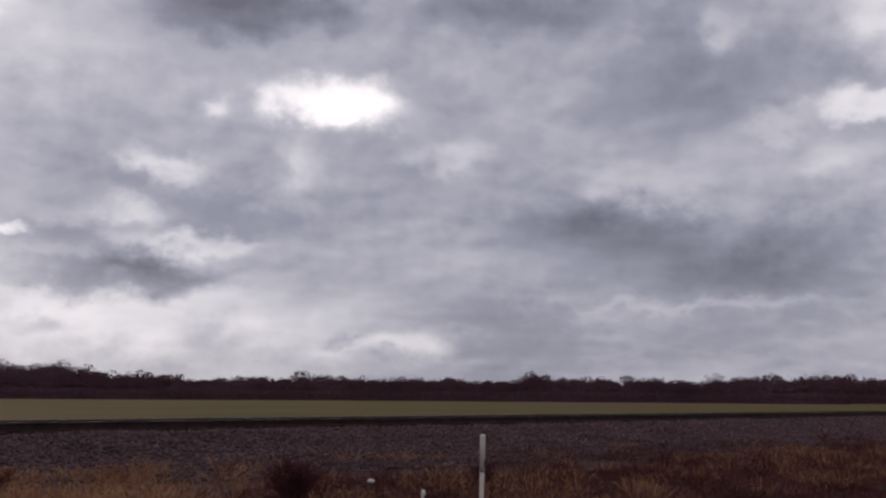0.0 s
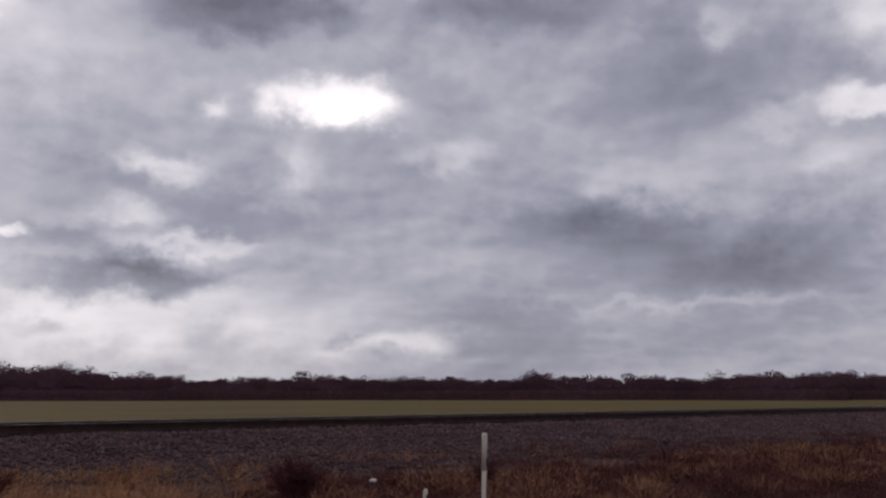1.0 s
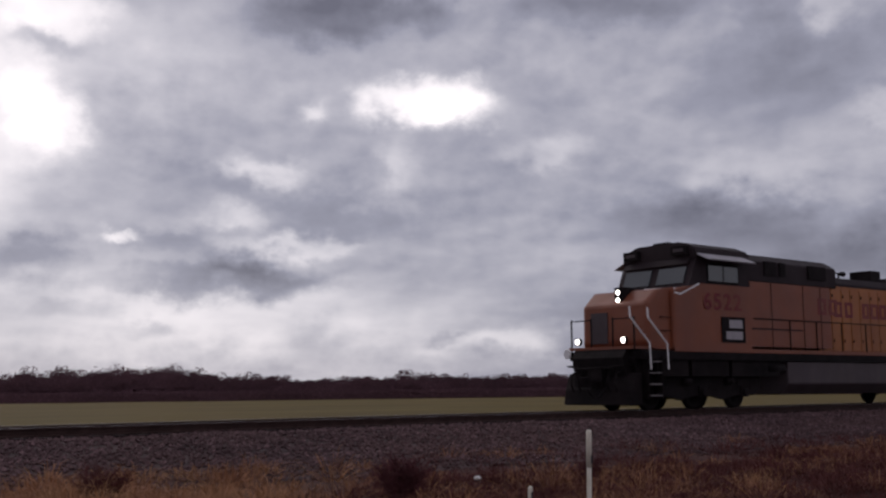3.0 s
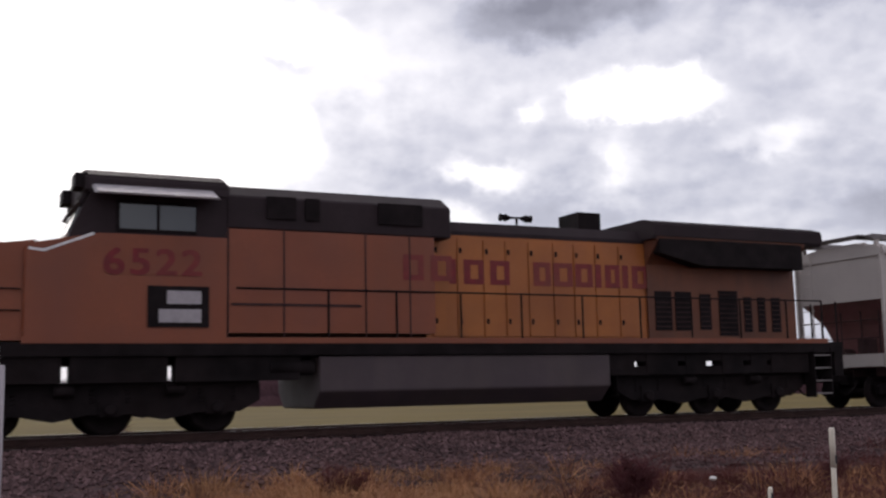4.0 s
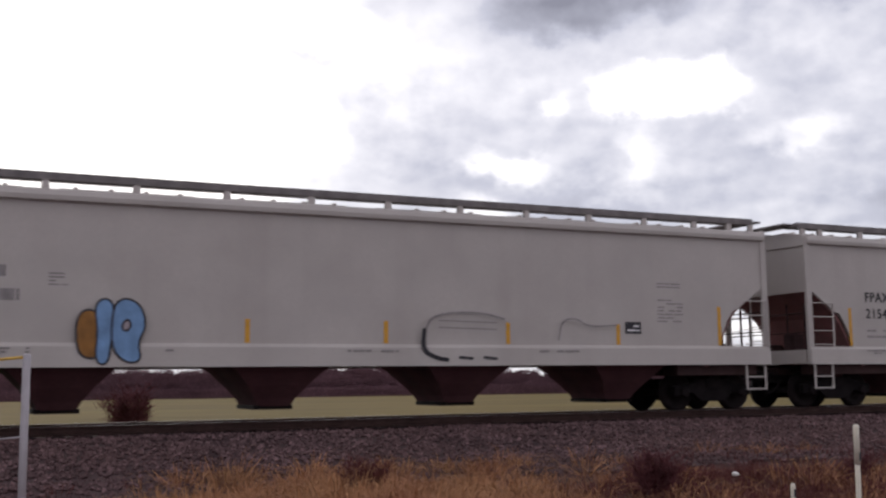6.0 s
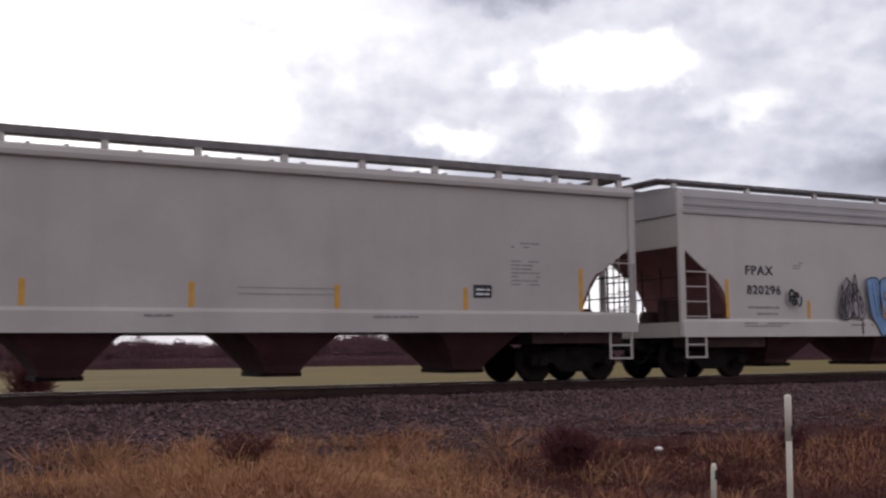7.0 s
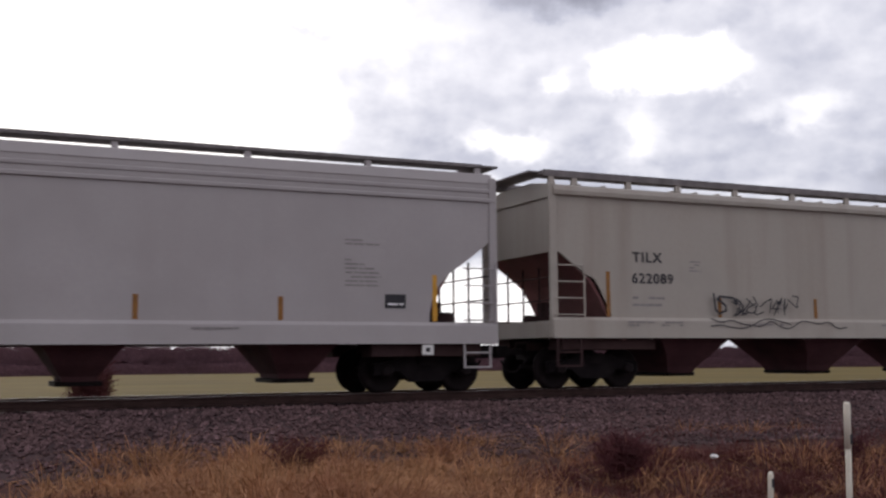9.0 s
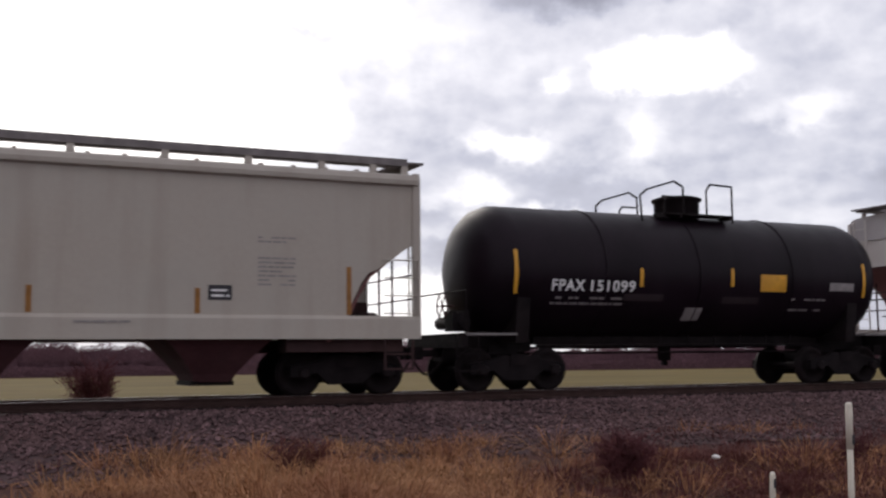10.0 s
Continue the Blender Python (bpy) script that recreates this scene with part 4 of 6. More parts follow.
A_MARKS = [(1.45, 1.0), (4.55, 0.48), (7.5, 0.48), (10.5, 0.48), (13.45, 0.48), (16.4, 0.48), (19.4, 0.95)]
B_MARKS = [(1.45, 0.95), (4.2, 0.46), (12.4, 0.46), (15.5, 0.46), (18.05, 0.95)]
D_MARKS = [(1.42, 0.85), (4.55, 0.46), (7.37, 0.46), (10.31, 0.46), (13.20, 0.46), (15.93, 0.46), (19.2, 0.95)]
cars = []   # (thing, place in the train from the first hopper's front end)
car = hopper_car("a", "grey", "light grey covered hopper car with yellow reflectors behind the locomotive", A_MARKS, "FPAX", "200193", (2.0, 2.9, 2.78, 3.03), (2.03, 3.2, 2.34, 2.59), 1)
cars.append((car, 0.0))
line = part("painted_line", box(bmesh.new(), 17.2, 19.3, -1.606, -1.603, 2.38, 2.46), "faint", car)

car = hopper_car("a", "grey", "light grey covered hopper car with blue and faded outline graffiti", A_MARKS, "", "", (), (), 2)
cars.append((car, 22.3))
rnd = random.Random(4)
part("lettering_bar", print_rows(bmesh.new(), 2.03, 2.95, (2.80,), 0.22, -1.604, rnd, 0.0), "faint", car)
part("lettering_bar", print_rows(bmesh.new(), 2.03, 3.2, (2.36,), 0.22, -1.604, rnd, 0.0), "faint", car)
SPRAYED = [
    ("rust", [(4.22, 1.5), (4.34, 1.3), (4.62, 1.28), (4.56, 1.8), (4.66, 2.1), (4.4, 2.24), (4.2, 2.05)]),
    ("blue", [(4.55, 1.22), (4.8, 1.14), (4.86, 1.7), (4.9, 2.3), (4.72, 2.45), (4.52, 2.3), (4.6, 1.8)]),
    ("blue", [(4.84, 1.5), (5.1, 1.2), (5.42, 1.22), (5.34, 1.6), (5.5, 1.9), (5.4, 2.3), (5.1, 2.46), (4.86, 2.3)]),
    ("mauve", [(5.02, 1.9), (5.14, 2.06), (5.22, 1.9), (5.1, 1.78)]),
]
for k, (paint, pts) in enumerate(SPRAYED):
    edge = rounded(pts, 2)
    part("graffiti_fill", blob(bmesh.new(), edge, -1.709 - 0.002 * k), paint, car, "sprayed letter")
    part("graffiti_outline", ribbon(bmesh.new(), edge + edge[:1], 0.04, -1.710 - 0.002 * k), "ink", car)
FADED = [
    (smooth_line([(11.90, 1.25), (11.40, 1.35), (11.35, 1.9), (11.60, 2.25), (12.70, 2.3), (13.30, 2.15)]), 0.05, "faint"),
    (smooth_line([(14.70, 1.7), (14.80, 2.15), (15.20, 2.2), (15.50, 2.0), (16.30, 2.05)]), 0.04, "faint"),
    ([(11.70, 1.95), (13.10, 1.92)], 0.025, "faint"), ([(11.70, 2.1), (13.10, 2.07)], 0.025, "faint"),
    (smooth_line([(11.35, 1.9), (11.30, 1.45), (11.65, 1.28), (11.90, 1.25)]), 0.09, "ink"),
    ([(12.20, 1.3), (12.50, 1.28)], 0.06, "ink"), ([(12.80, 1.3), (13.10, 1.27)], 0.06, "ink"),
]
for k, (pts, wide, paint) in enumerate(FADED):
    part("graffiti_stroke", ribbon(bmesh.new(), pts, wide, -1.708 - 0.0005 * k), paint, car, "faded outline graffiti" if paint == "faint" else "")

car = hopper_car("a", "grey", "light grey covered hopper car with maroon slope sheets and yellow reflectors", A_MARKS, "FPAX", "215478", (2.03, 2.89, 2.78, 3.03), (2.03, 3.2, 2.34, 2.59), 3)
cars.append((car, 44.6))
part("painted_line", box(bmesh.new(), 11.4, 13.4, -1.606, -1.603, 1.98, 2.0), "faint", car)
part("painted_line", box(bmesh.new(), 11.4, 13.4, -1.606, -1.603, 1.86, 1.88), "faint", car)

car = hopper_car("b", "pale", "pale grey covered hopper car with teal and blue graffiti", B_MARKS, "FPAX", "820296", (2.08, 2.99, 2.55, 2.77), (2.11, 3.23, 2.06, 2.28), 5)
cars.append((car, 66.9))


def graffiti(car):
    """Large sprayed letters in blue and teal with black outlines, and scribbled tags between them."""
    y = -1.709
    rnd = random.Random(9)

    def shape(x, z, w, h, pts, n=2):
        return rounded([(x + w * a, z + h * b) for a, b in pts], n)

    def letter(x, z, w, h, fill, accent):
        """A fat letter: a flared stem, a bowl with an eye, a foot that runs down over the sill."""
        stem = shape(x, z, w, h, [(-0.02, 0.92), (0.04, 1.0), (0.34, 1.03), (0.36, 0.75), (0.42, 0.2), (0.66, 0.02), (0.60, -0.12), (0.52, -0.33), (0.34, -0.36), (0.26, -0.1), (0.10, 0.08), (0.04, 0.5)], 1)
        bowl = shape(x, z, w, h, [(0.34, 0.92), (0.52, 1.04), (0.78, 1.02), (0.98, 0.78), (0.96, 0.5), (0.84, 0.34), (0.92, 0.12), (0.78, -0.06), (0.52, -0.04), (0.36, 0.22)])
        bm = bmesh.new()
        for k, p in enumerate((stem, bowl)):
            blob(bm, p, y - 0.001 * k)
        part("graffiti_fill", bm, fill, car, fill + " sprayed letter")
        eye = shape(x, z, w, h, [(0.47, 0.66), (0.60, 0.72), (0.66, 0.56), (0.56, 0.46), (0.48, 0.52)])
        part("graffiti_fill", blob(bmesh.new(), eye, y - 0.004), "mauve", car)
        streak_bm = bmesh.new()
        ribbon(streak_bm, smooth_line([(x + w * 0.56, z + h * 0.86), (x + w * 0.74, z + h * 0.74), (x + w * 0.76, z + h * 0.5)], 2), 0.10, y - 0.0035)
        ribbon(streak_bm, smooth_line([(x + w * 0.44, z + h * 0.36), (x + w * 0.46, z + h * 0.1), (x + w * 0.6, z + h * 0.06)], 2), 0.08, y - 0.0035)
        part("graffiti_fill", streak_bm, accent, car)
        bm = bmesh.new()
        for k, p in enumerate((stem, bowl, eye)):
            ribbon(bm, p + p[:1], 0.038, y - 0.005 - 0.001 * k)
        for a in (0.16, 0.26):
            ribbon(bm, smooth_line([(x + w * a, z + h * 0.9), (x + w * (a + 0.02), z + h * 0.5), (x + w * (a + 0.1), z + h * 0.1)], 1), 0.022, y - 0.008)
        part("graffiti_outline", bm, "ink", car)

    def flame(x, z, w, h, count, fill="mauve"):
        """A tag of tall pointed loops beside one another."""
        for k in range(count):
            c = x + w * (k + 0.5) / count + rnd.uniform(-0.06, 0.06)
            top = h * (0.55 + 0.5 * math.sin(2.9 * (k + 0.6) / count)) * rnd.uniform(0.75, 1.05)
            half = 0.72 * w / count * rnd.uniform(0.8, 1.25)
            lean = rnd.uniform(-0.12, 0.12)
            p = rounded([(c - half, z + top * 0.22), (c - half * 0.8 + lean * 0.5, z + top * 0.7), (c + lean, z + top * 1.1), (c + half * 0.7 + lean, z + top * 0.72),
                         (c + half * 0.5, z + top * 0.45), (c + half, z + top * 0.2), (c + rnd.uniform(-0.08, 0.08), z - 0.08)], 2)
            part("graffiti_fill", blob(bmesh.new(), p, y + 0.0015 - 0.0004 * k), fill, car)
            lines = bmesh.new()
            ribbon(lines, p + p[:1], rnd.uniform(0.022, 0.04), y - 0.003 - 0.0006 * k)
            part("graffiti_outline", lines, "ink", car, "black outlined loop of a tag")
            ring = rounded([(c - half * 0.4, z + top * 0.5), (c + lean, z + top * 0.85), (c + half * 0.45, z + top * 0.55), (c, z + top * 0.35)], 2)
            part("graffiti_stroke", ribbon(bmesh.new(), ring + ring[:1], 0.024, y - 0.008), "ink", car)
            wild = smooth_line([(c + rnd.uniform(-half, half), z + top * rnd.uniform(0.05, 0.9)) for _ in range(5)])
            part("graffiti_stroke", ribbon(bmesh.new(), wild, 0.024, y - 0.009), "ink", car)

    def scribble(x, z, w, h, mat, n=9, wide=0.05, back=None):
        if back:
            part("graffiti_fill", blob(bmesh.new(), rounded([(x, z), (x + w, z), (x + w * 0.9, z + h * 0.8), (x + w * 0.5, z + h), (x + w * 0.1, z + h * 0.8)]), y + 0.002), back, car)
        bm = bmesh.new()
        for k in range(n):
            cx, cz = x + w * rnd.uniform(0.1, 0.9), z + h * rnd.uniform(0.3, 0.75)
            a0 = rnd.uniform(0, 6)
            pts = [(cx + w * 0.18 * math.cos(a0 + t * 0.8), cz + h * 0.28 * math.sin(a0 + t * 0.8)) for t in range(rnd.randint(4, 7))]
            ribbon(bm, smooth_line(pts), wide, y - 0.003 - 0.0005 * k)
        part("graffiti_outline", bm, mat, car, "scribbled spray-paint tag")

    scribble(3.40, 1.68, 0.5, 0.5, "ink", 6, 0.06)
    flame(5.15, 1.46, 0.95, 1.15, 5)
    letter(6.25, 1.40, 1.35, 1.14, "blue", "orange")
    flame(7.38, 1.50, 0.75, 0.92, 3, "blue")
    flame(8.02, 1.48, 0.62, 0.72, 3)
    letter(8.70, 1.38, 1.42, 1.17, "teal", "teal")
    flag = rounded([(9.85, 1.85), (10.15, 2.0), (10.38, 2.2), (10.42, 2.55), (10.15, 2.58), (10.1, 2.38), (9.88, 2.3)], 2)
    part("graffiti_fill", blob(bmesh.new(), flag, y - 0.002), "teal", car)
    bm = bmesh.new()
    ribbon(bm, flag + flag[:1], 0.045, y - 0.006)
    part("graffiti_outline", bm, "ink", car)
    scribble(9.7, 1.5, 0.35, 0.5, "orange", 3, 0.08)
    flame(10.48, 1.46, 0.95, 1.1, 5)
    flame(12.12, 1.46, 0.5, 0.8, 2, "orange")
    letter(12.5, 1.38, 1.35, 1.12, "teal", "blue")
    flame(13.62, 1.5, 0.55, 0.95, 2, "orange")
    scribble(13.9, 1.45, 0.65, 0.7, "ink", 6, 0.04)
    part("graffiti_stroke", ribbon(bmesh.new(), [(15.12, 2.40), (15.24, 1.88), (15.36, 2.22), (15.46, 1.90), (15.60, 2.42)], 0.085, y), "ink", car, "black sprayed tag")
    ring = rounded([(15.62, 2.2), (15.78, 2.28), (15.88, 2.1), (15.80, 1.92), (15.66, 1.95)], 2)
    part("graffiti_stroke", ribbon(bmesh.new(), ring + ring[:1], 0.075, y - 0.001), "ink", car, "black sprayed tag")
    part("graffiti_stroke", ribbon(bmesh.new(), smooth_line([(16.16, 2.32), (15.96, 2.26), (16.02, 2.12), (16.14, 2.04), (16.08, 1.92), (15.90, 1.94)], 2), 0.075, y - 0.002), "ink", car, "black sprayed tag")
    part("graffiti_stroke", ribbon(bmesh.new(), [(16.24, 2.38), (16.24, 1.84)], 0.075, y - 0.003), "ink", car, "black sprayed tag")
    part("graffiti_stroke", ribbon(bmesh.new(), smooth_line([(16.22, 2.38), (16.44, 2.34), (16.42, 2.14), (16.24, 2.10)], 2), 0.05, y - 0.004), "ink", car, "black sprayed tag")
    part("graffiti_stroke", ribbon(bmesh.new(), [(15.65, 1.78), (16.55, 1.72)], 0.045, y - 0.001), "ink", car, "black sprayed tag")
    for x, w in ((7.6, 0.7), (11.2, 0.9), (10.6, 0.5), (15.2, 1.6)):
        wave = smooth_line([(x + w * i / 9, 1.18 + rnd.uniform(-0.09, 0.09)) for i in range(10)], 1)
        part("graffiti_stroke", ribbon(bmesh.new(), wave, 0.04, y), "ink", car)
    part("graffiti_stroke", ribbon(bmesh.new(), [(6.05, 1.5), (6.04, 1.08)], 0.05, y), "ink", car)


graffiti(car)

car = hopper_car("d", "cool", "cool grey covered hopper car with ribbed top edge", D_MARKS, "UTCX", "49175", (1.60, 2.30, 2.42, 2.65), (1.58, 2.42, 2.0, 2.22), 6)
cars.append((car, 87.8))
for x in (1.45, 19.0):
    tag = part("tag_plate", box(bmesh.new(), x - 0.12, x + 0.12, -1.70, -1.66, 0.78, 0.98), "white", car, "white square tag with a dark hole")
    part("tag_hole", box(bmesh.new(), x - 0.045, x + 0.045, -1.704, -1.70, 0.835, 0.925), "ink", tag)

car = hopper_car("a", "beige", "weathered beige-grey covered hopper car with a black scribbled tag", A_MARKS, "TILX", "622089", (2.12, 2.92, 2.84, 3.06), (2.10, 3.22, 2.36, 2.58), 7)
cars.append((car, 109.8))
rnd = random.Random(21)
first = smooth_line([(4.3, 2.15), (4.35, 1.65), (4.75, 1.8), (4.3, 2.1), (5.0, 2.05), (5.2, 1.8), (4.9, 1.65)], 1)
part("graffiti_stroke", ribbon(bmesh.new(), first, 0.055, -1.709), "ink", car, "black scribbled tag")
for k in range(9):
    c = 4.95 + k * 0.22
    loop = smooth_line([(c + rnd.uniform(-0.2, 0.22), 1.84 + rnd.uniform(-0.22, 0.3)) for t in range(5)], 1)
    part("graffiti_stroke", ribbon(bmesh.new(), loop, 0.03, -1.710), "ink", car)
for k in range(2):
    wave = smooth_line([(4.2 + i * 0.3, 1.45 + rnd.uniform(-0.13, 0.13)) for i in range(15 - 6 * k)], 1)
    part("graffiti_stroke", ribbon(bmesh.new(), wave, 0.026, -1.711), "ink", car)

# ---- tank car ----
def tank_shell():
    bm = bmesh.new()
    prof = [(0.00, 0.05), (0.03, 0.45), (0.12, 0.85), (0.28, 1.18), (0.50, 1.40), (0.78, 1.51), (1.0, 1.52)]
    prof = prof + [(11.8 - d, r) for d, r in reversed(prof)]
    lathe(bm, prof, seg=56)
    bmesh.ops.transform(bm, matrix=Matrix.Rotation(-math.pi / 2, 4, "Z"), verts=bm.verts[:])
    return bm


def tank_car():
    car = tagged(new("tank_car"), "black tank car with yellow reflectors and white lettering", "tank car", "freight cars of the train")
    L = 12.6
    shell = part("tank_shell", tank_shell(), "tank", car, m=pose(0.5, 0, 2.66))
    for x in (3.6, 6.2, 9.0):
        bm = bmesh.new()
        pts = [(x, 1.535 * math.sin(a), 2.66 + 1.535 * math.cos(a)) for a in [i * math.pi / 16 - math.pi for i in range(33)]]
        pipe(bm, pts, 0.012, 4)
        part("tank_band", bm, "tank", shell, m=pose(-0.5, 0, -2.66))
    for x, xe in ((0.1, 0.0), (L - 2.3, L - 0.14)):
        bm = prism(bmesh.new(), [(x, 0.86), (x + 2.2, 0.86), (x + 2.2, 1.25), (x, 1.25)], -0.30, 0.30)
        part("stub_sill", bm, "iron", car)
        part("end_sill", box(bmesh.new(), xe, xe + 0.14, -1.45, 1.45, 0.95, 1.25), "iron", car)
    for x in (1.55, L - 1.55):
        bm = bmesh.new()
        prof = [(-1.25, 1.05), (1.25, 1.05), (1.42, 2.35), (1.2, 1.9), (0.7, 1.4), (0, 1.22), (-0.7, 1.4), (-1.2, 1.9), (-1.42, 2.35)]
        along(bm, prof, x - 0.16, x + 0.16)
        part("saddle", bm, "iron", car)
    bm = bmesh.new()
    box(bm, 0.1, 1.3, -1.5, -1.1, 1.2, 1.25)
    box(bm, 0.1, 1.3, 1.1, 1.5, 1.2, 1.25)
    box(bm, L - 1.3, L - 0.1, -1.5, -1.1, 1.2, 1.25)
    part("end_platform", bm, "grating", car)
    for x in (0.12, L - 0.12):
        bm = bmesh.new()
        pipe(bm, [(x, -1.42, 1.2), (x, -1.42, 2.15), (x, 1.42, 2.15), (x, 1.42, 1.2)], 0.022)
        rod(bm, (x, -1.42, 1.7), (x, -1.0, 1.7), 0.018)
        part("end_railing", bm, "iron", car)
        bm = bmesh.new()
        for k in (0, 0.5):
            rod(bm, (x - 0.25 + k, -1.5, 0.45), (x - 0.25 + k, -1.5, 1.2), 0.02)
        for z in (0.45, 0.8):
            rod(bm, (x - 0.25, -1.5, z), (x + 0.25, -1.5, z), 0.02)
        part("step", bm, "iron", car)
    part("brake_wheel", shared("brake_wheel", brake_wheel, "under"), "iron", car, m=pose(-0.05, -0.6, 1.85))
    bm = bmesh.new()
    box(bm, 0.1, 0.5, -0.8, -0.4, 1.3, 1.75)
    rod(bm, (0.35, -0.9, 1.5), (0.35, 0.4, 1.5), 0.14, 12)
    part("brake_gear", bm, "iron", car)
    # top fittings
    bm = lathe(bmesh.new(), [(0.0, 0.50), (0.06, 0.56), (0.42, 0.56), (0.44, 0.62), (0.50, 0.62), (0.54, 0.50), (0.58, 0.2)], seg=24)
    bmesh.ops.transform(bm, matrix=Matrix.Translation((6.72, 0, 4.12)) @ Matrix.Rotation(math.pi / 2, 4, "X"), verts=bm.verts[:])
    part("manway_dome", bm, "iron", car, "black domed manway housing")
    bm = bmesh.new()
    for y in (-0.95, 0.55):
        box(bm, 5.6, 7.65, y, y + 0.40, 4.10, 4.14)
    for x in (5.6, 6.1, 7.59):
        box(bm, x, x + 0.06, -0.95, 0.95, 4.03, 4.10)
    part("top_platform", bm, "iron", car)
    for y in (-0.95, 0.95):
        for pts in ([(5.0, y, 3.9), (4.95, y, 4.5), (5.15, y, 4.66), (5.95, y, 4.90), (6.2, y, 4.78), (6.22, y, 4.12)],
                    [(6.9, y, 4.12), (6.9, y, 4.72), (7.02, y, 4.88), (7.68, y, 4.86), (7.68, y, 3.95)],
                    [(5.66, y, 4.12), (5.66, y, 4.42), (5.75, y, 4.52), (6.15, y, 4.52)]):
            part("top_railing", pipe(bmesh.new(), pts, 0.026), "iron", car)
    # underside: valve, pipes and brake rods
    bm = bmesh.new()
    rod(bm, (6.2, 0, 1.2), (6.2, 0, 0.62), 0.16, 12)
    rod(bm, (6.2, 0, 0.62), (6.2, 0, 0.5), 0.08, 8)
    box(bm, 5.9, 6.5, -0.25, 0.25, 1.0, 1.16)
    part("bottom_outlet", bm, "iron", car)
    bm = box(bmesh.new(), 2.3, L - 2.3, -0.45, 0.45, 1.02, 1.20)
    part("bottom_skid", bevelled(bm, 0.03, 1), "iron", car)
    for y, z in ((-0.7, 0.98), (0.7, 0.95), (-0.3, 0.82)):
        part("brake_rod", rod(bmesh.new(), (2.2, y, z), (L - 2.2, y, z), 0.03), "iron", car)
    for i in range(9):
        part("rod_hanger", rod(bmesh.new(), (3.2 + i * 0.8, -0.7, 0.98), (3.2 + i * 0.8, -0.7, 1.25), 0.02), "iron", car)
    for x in (1.55, L - 1.55):
        truck(car, x)
    ends_of(car, L)
    # markings follow the shell's curve

    def curved(x0, x1, z0, z1, mat, name, label=""):
        bm = bmesh.new()
        n = 8
        rows = []
        for i in range(n + 1):
            z = z0 + (z1 - z0) * i / n
            y = -math.sqrt(1.527 ** 2 - (z - 2.66) ** 2) - 0.003
            rows.append((bm.verts.new((x0, y, z)), bm.verts.new((x1, y, z))))
        for a, b in zip(rows, rows[1:]):
            bm.faces.new((a[0], a[1], b[1], b[0]))
        return part(name, bm, mat, car, label)

    for x, z0, z1 in ((1.25, 2.1, 3.05), (4.5, 2.3, 2.72), (7.1, 2.35, 2.78), (11.3, 2.15, 3.0)):
        curved(x, x + 0.09, z0, z1, "stripe", "reflector")
    curved(8.0, 8.8, 2.25, 2.66, "stripe", "yellow_panel", "yellow square panel")
    curved(5.9, 6.4, 1.55, 1.85, "faint", "placard_holder")
    curved(10.2, 11.0, 2.3, 2.5, "faint", "stencil_block")
    for x0, x1, z in ((4.1, 5.2, 1.98), (6.9, 8.0, 1.95)):
        curved(x0, x1, z, z + 0.16, "roof", "faded_patch")
    for text, x0, x1 in (("FPAX", 2.2, 3.02), ("151099", 3.20, 4.36)):
        bm = words(text, x0, x1, 2.18, 2.42, -1.525)
        for v in bm.verts:
            v.co.y += 1.525 - math.sqrt(1.53 ** 2 - (v.co.z - 2.66) ** 2) - 0.012
        part("lettering", bm, "chalk", car, "white painted reporting mark and number")
    rnd = random.Random(31)
    bm = print_rows(bmesh.new(), 2.2, 4.1, (2.0, 1.88), 0.05, -1.41, rnd, 0.2)
    print_rows(bm, 9.0, 10.1, (2.05, 1.8), 0.05, -1.42, rnd, 0.2)
    for v in bm.verts:
        v.co.y = -math.sqrt(1.53 ** 2 - (v.co.z - 2.66) ** 2) - 0.004
    part("small_print", bm, "faint", car)
    return car


cars.append((tank_car(), 131.75))
car = hopper_car("b", "pale", "pale grey covered hopper car behind the tank car", B_MARKS, "", "", (), (), 8)
cars.append((car, 145.9))


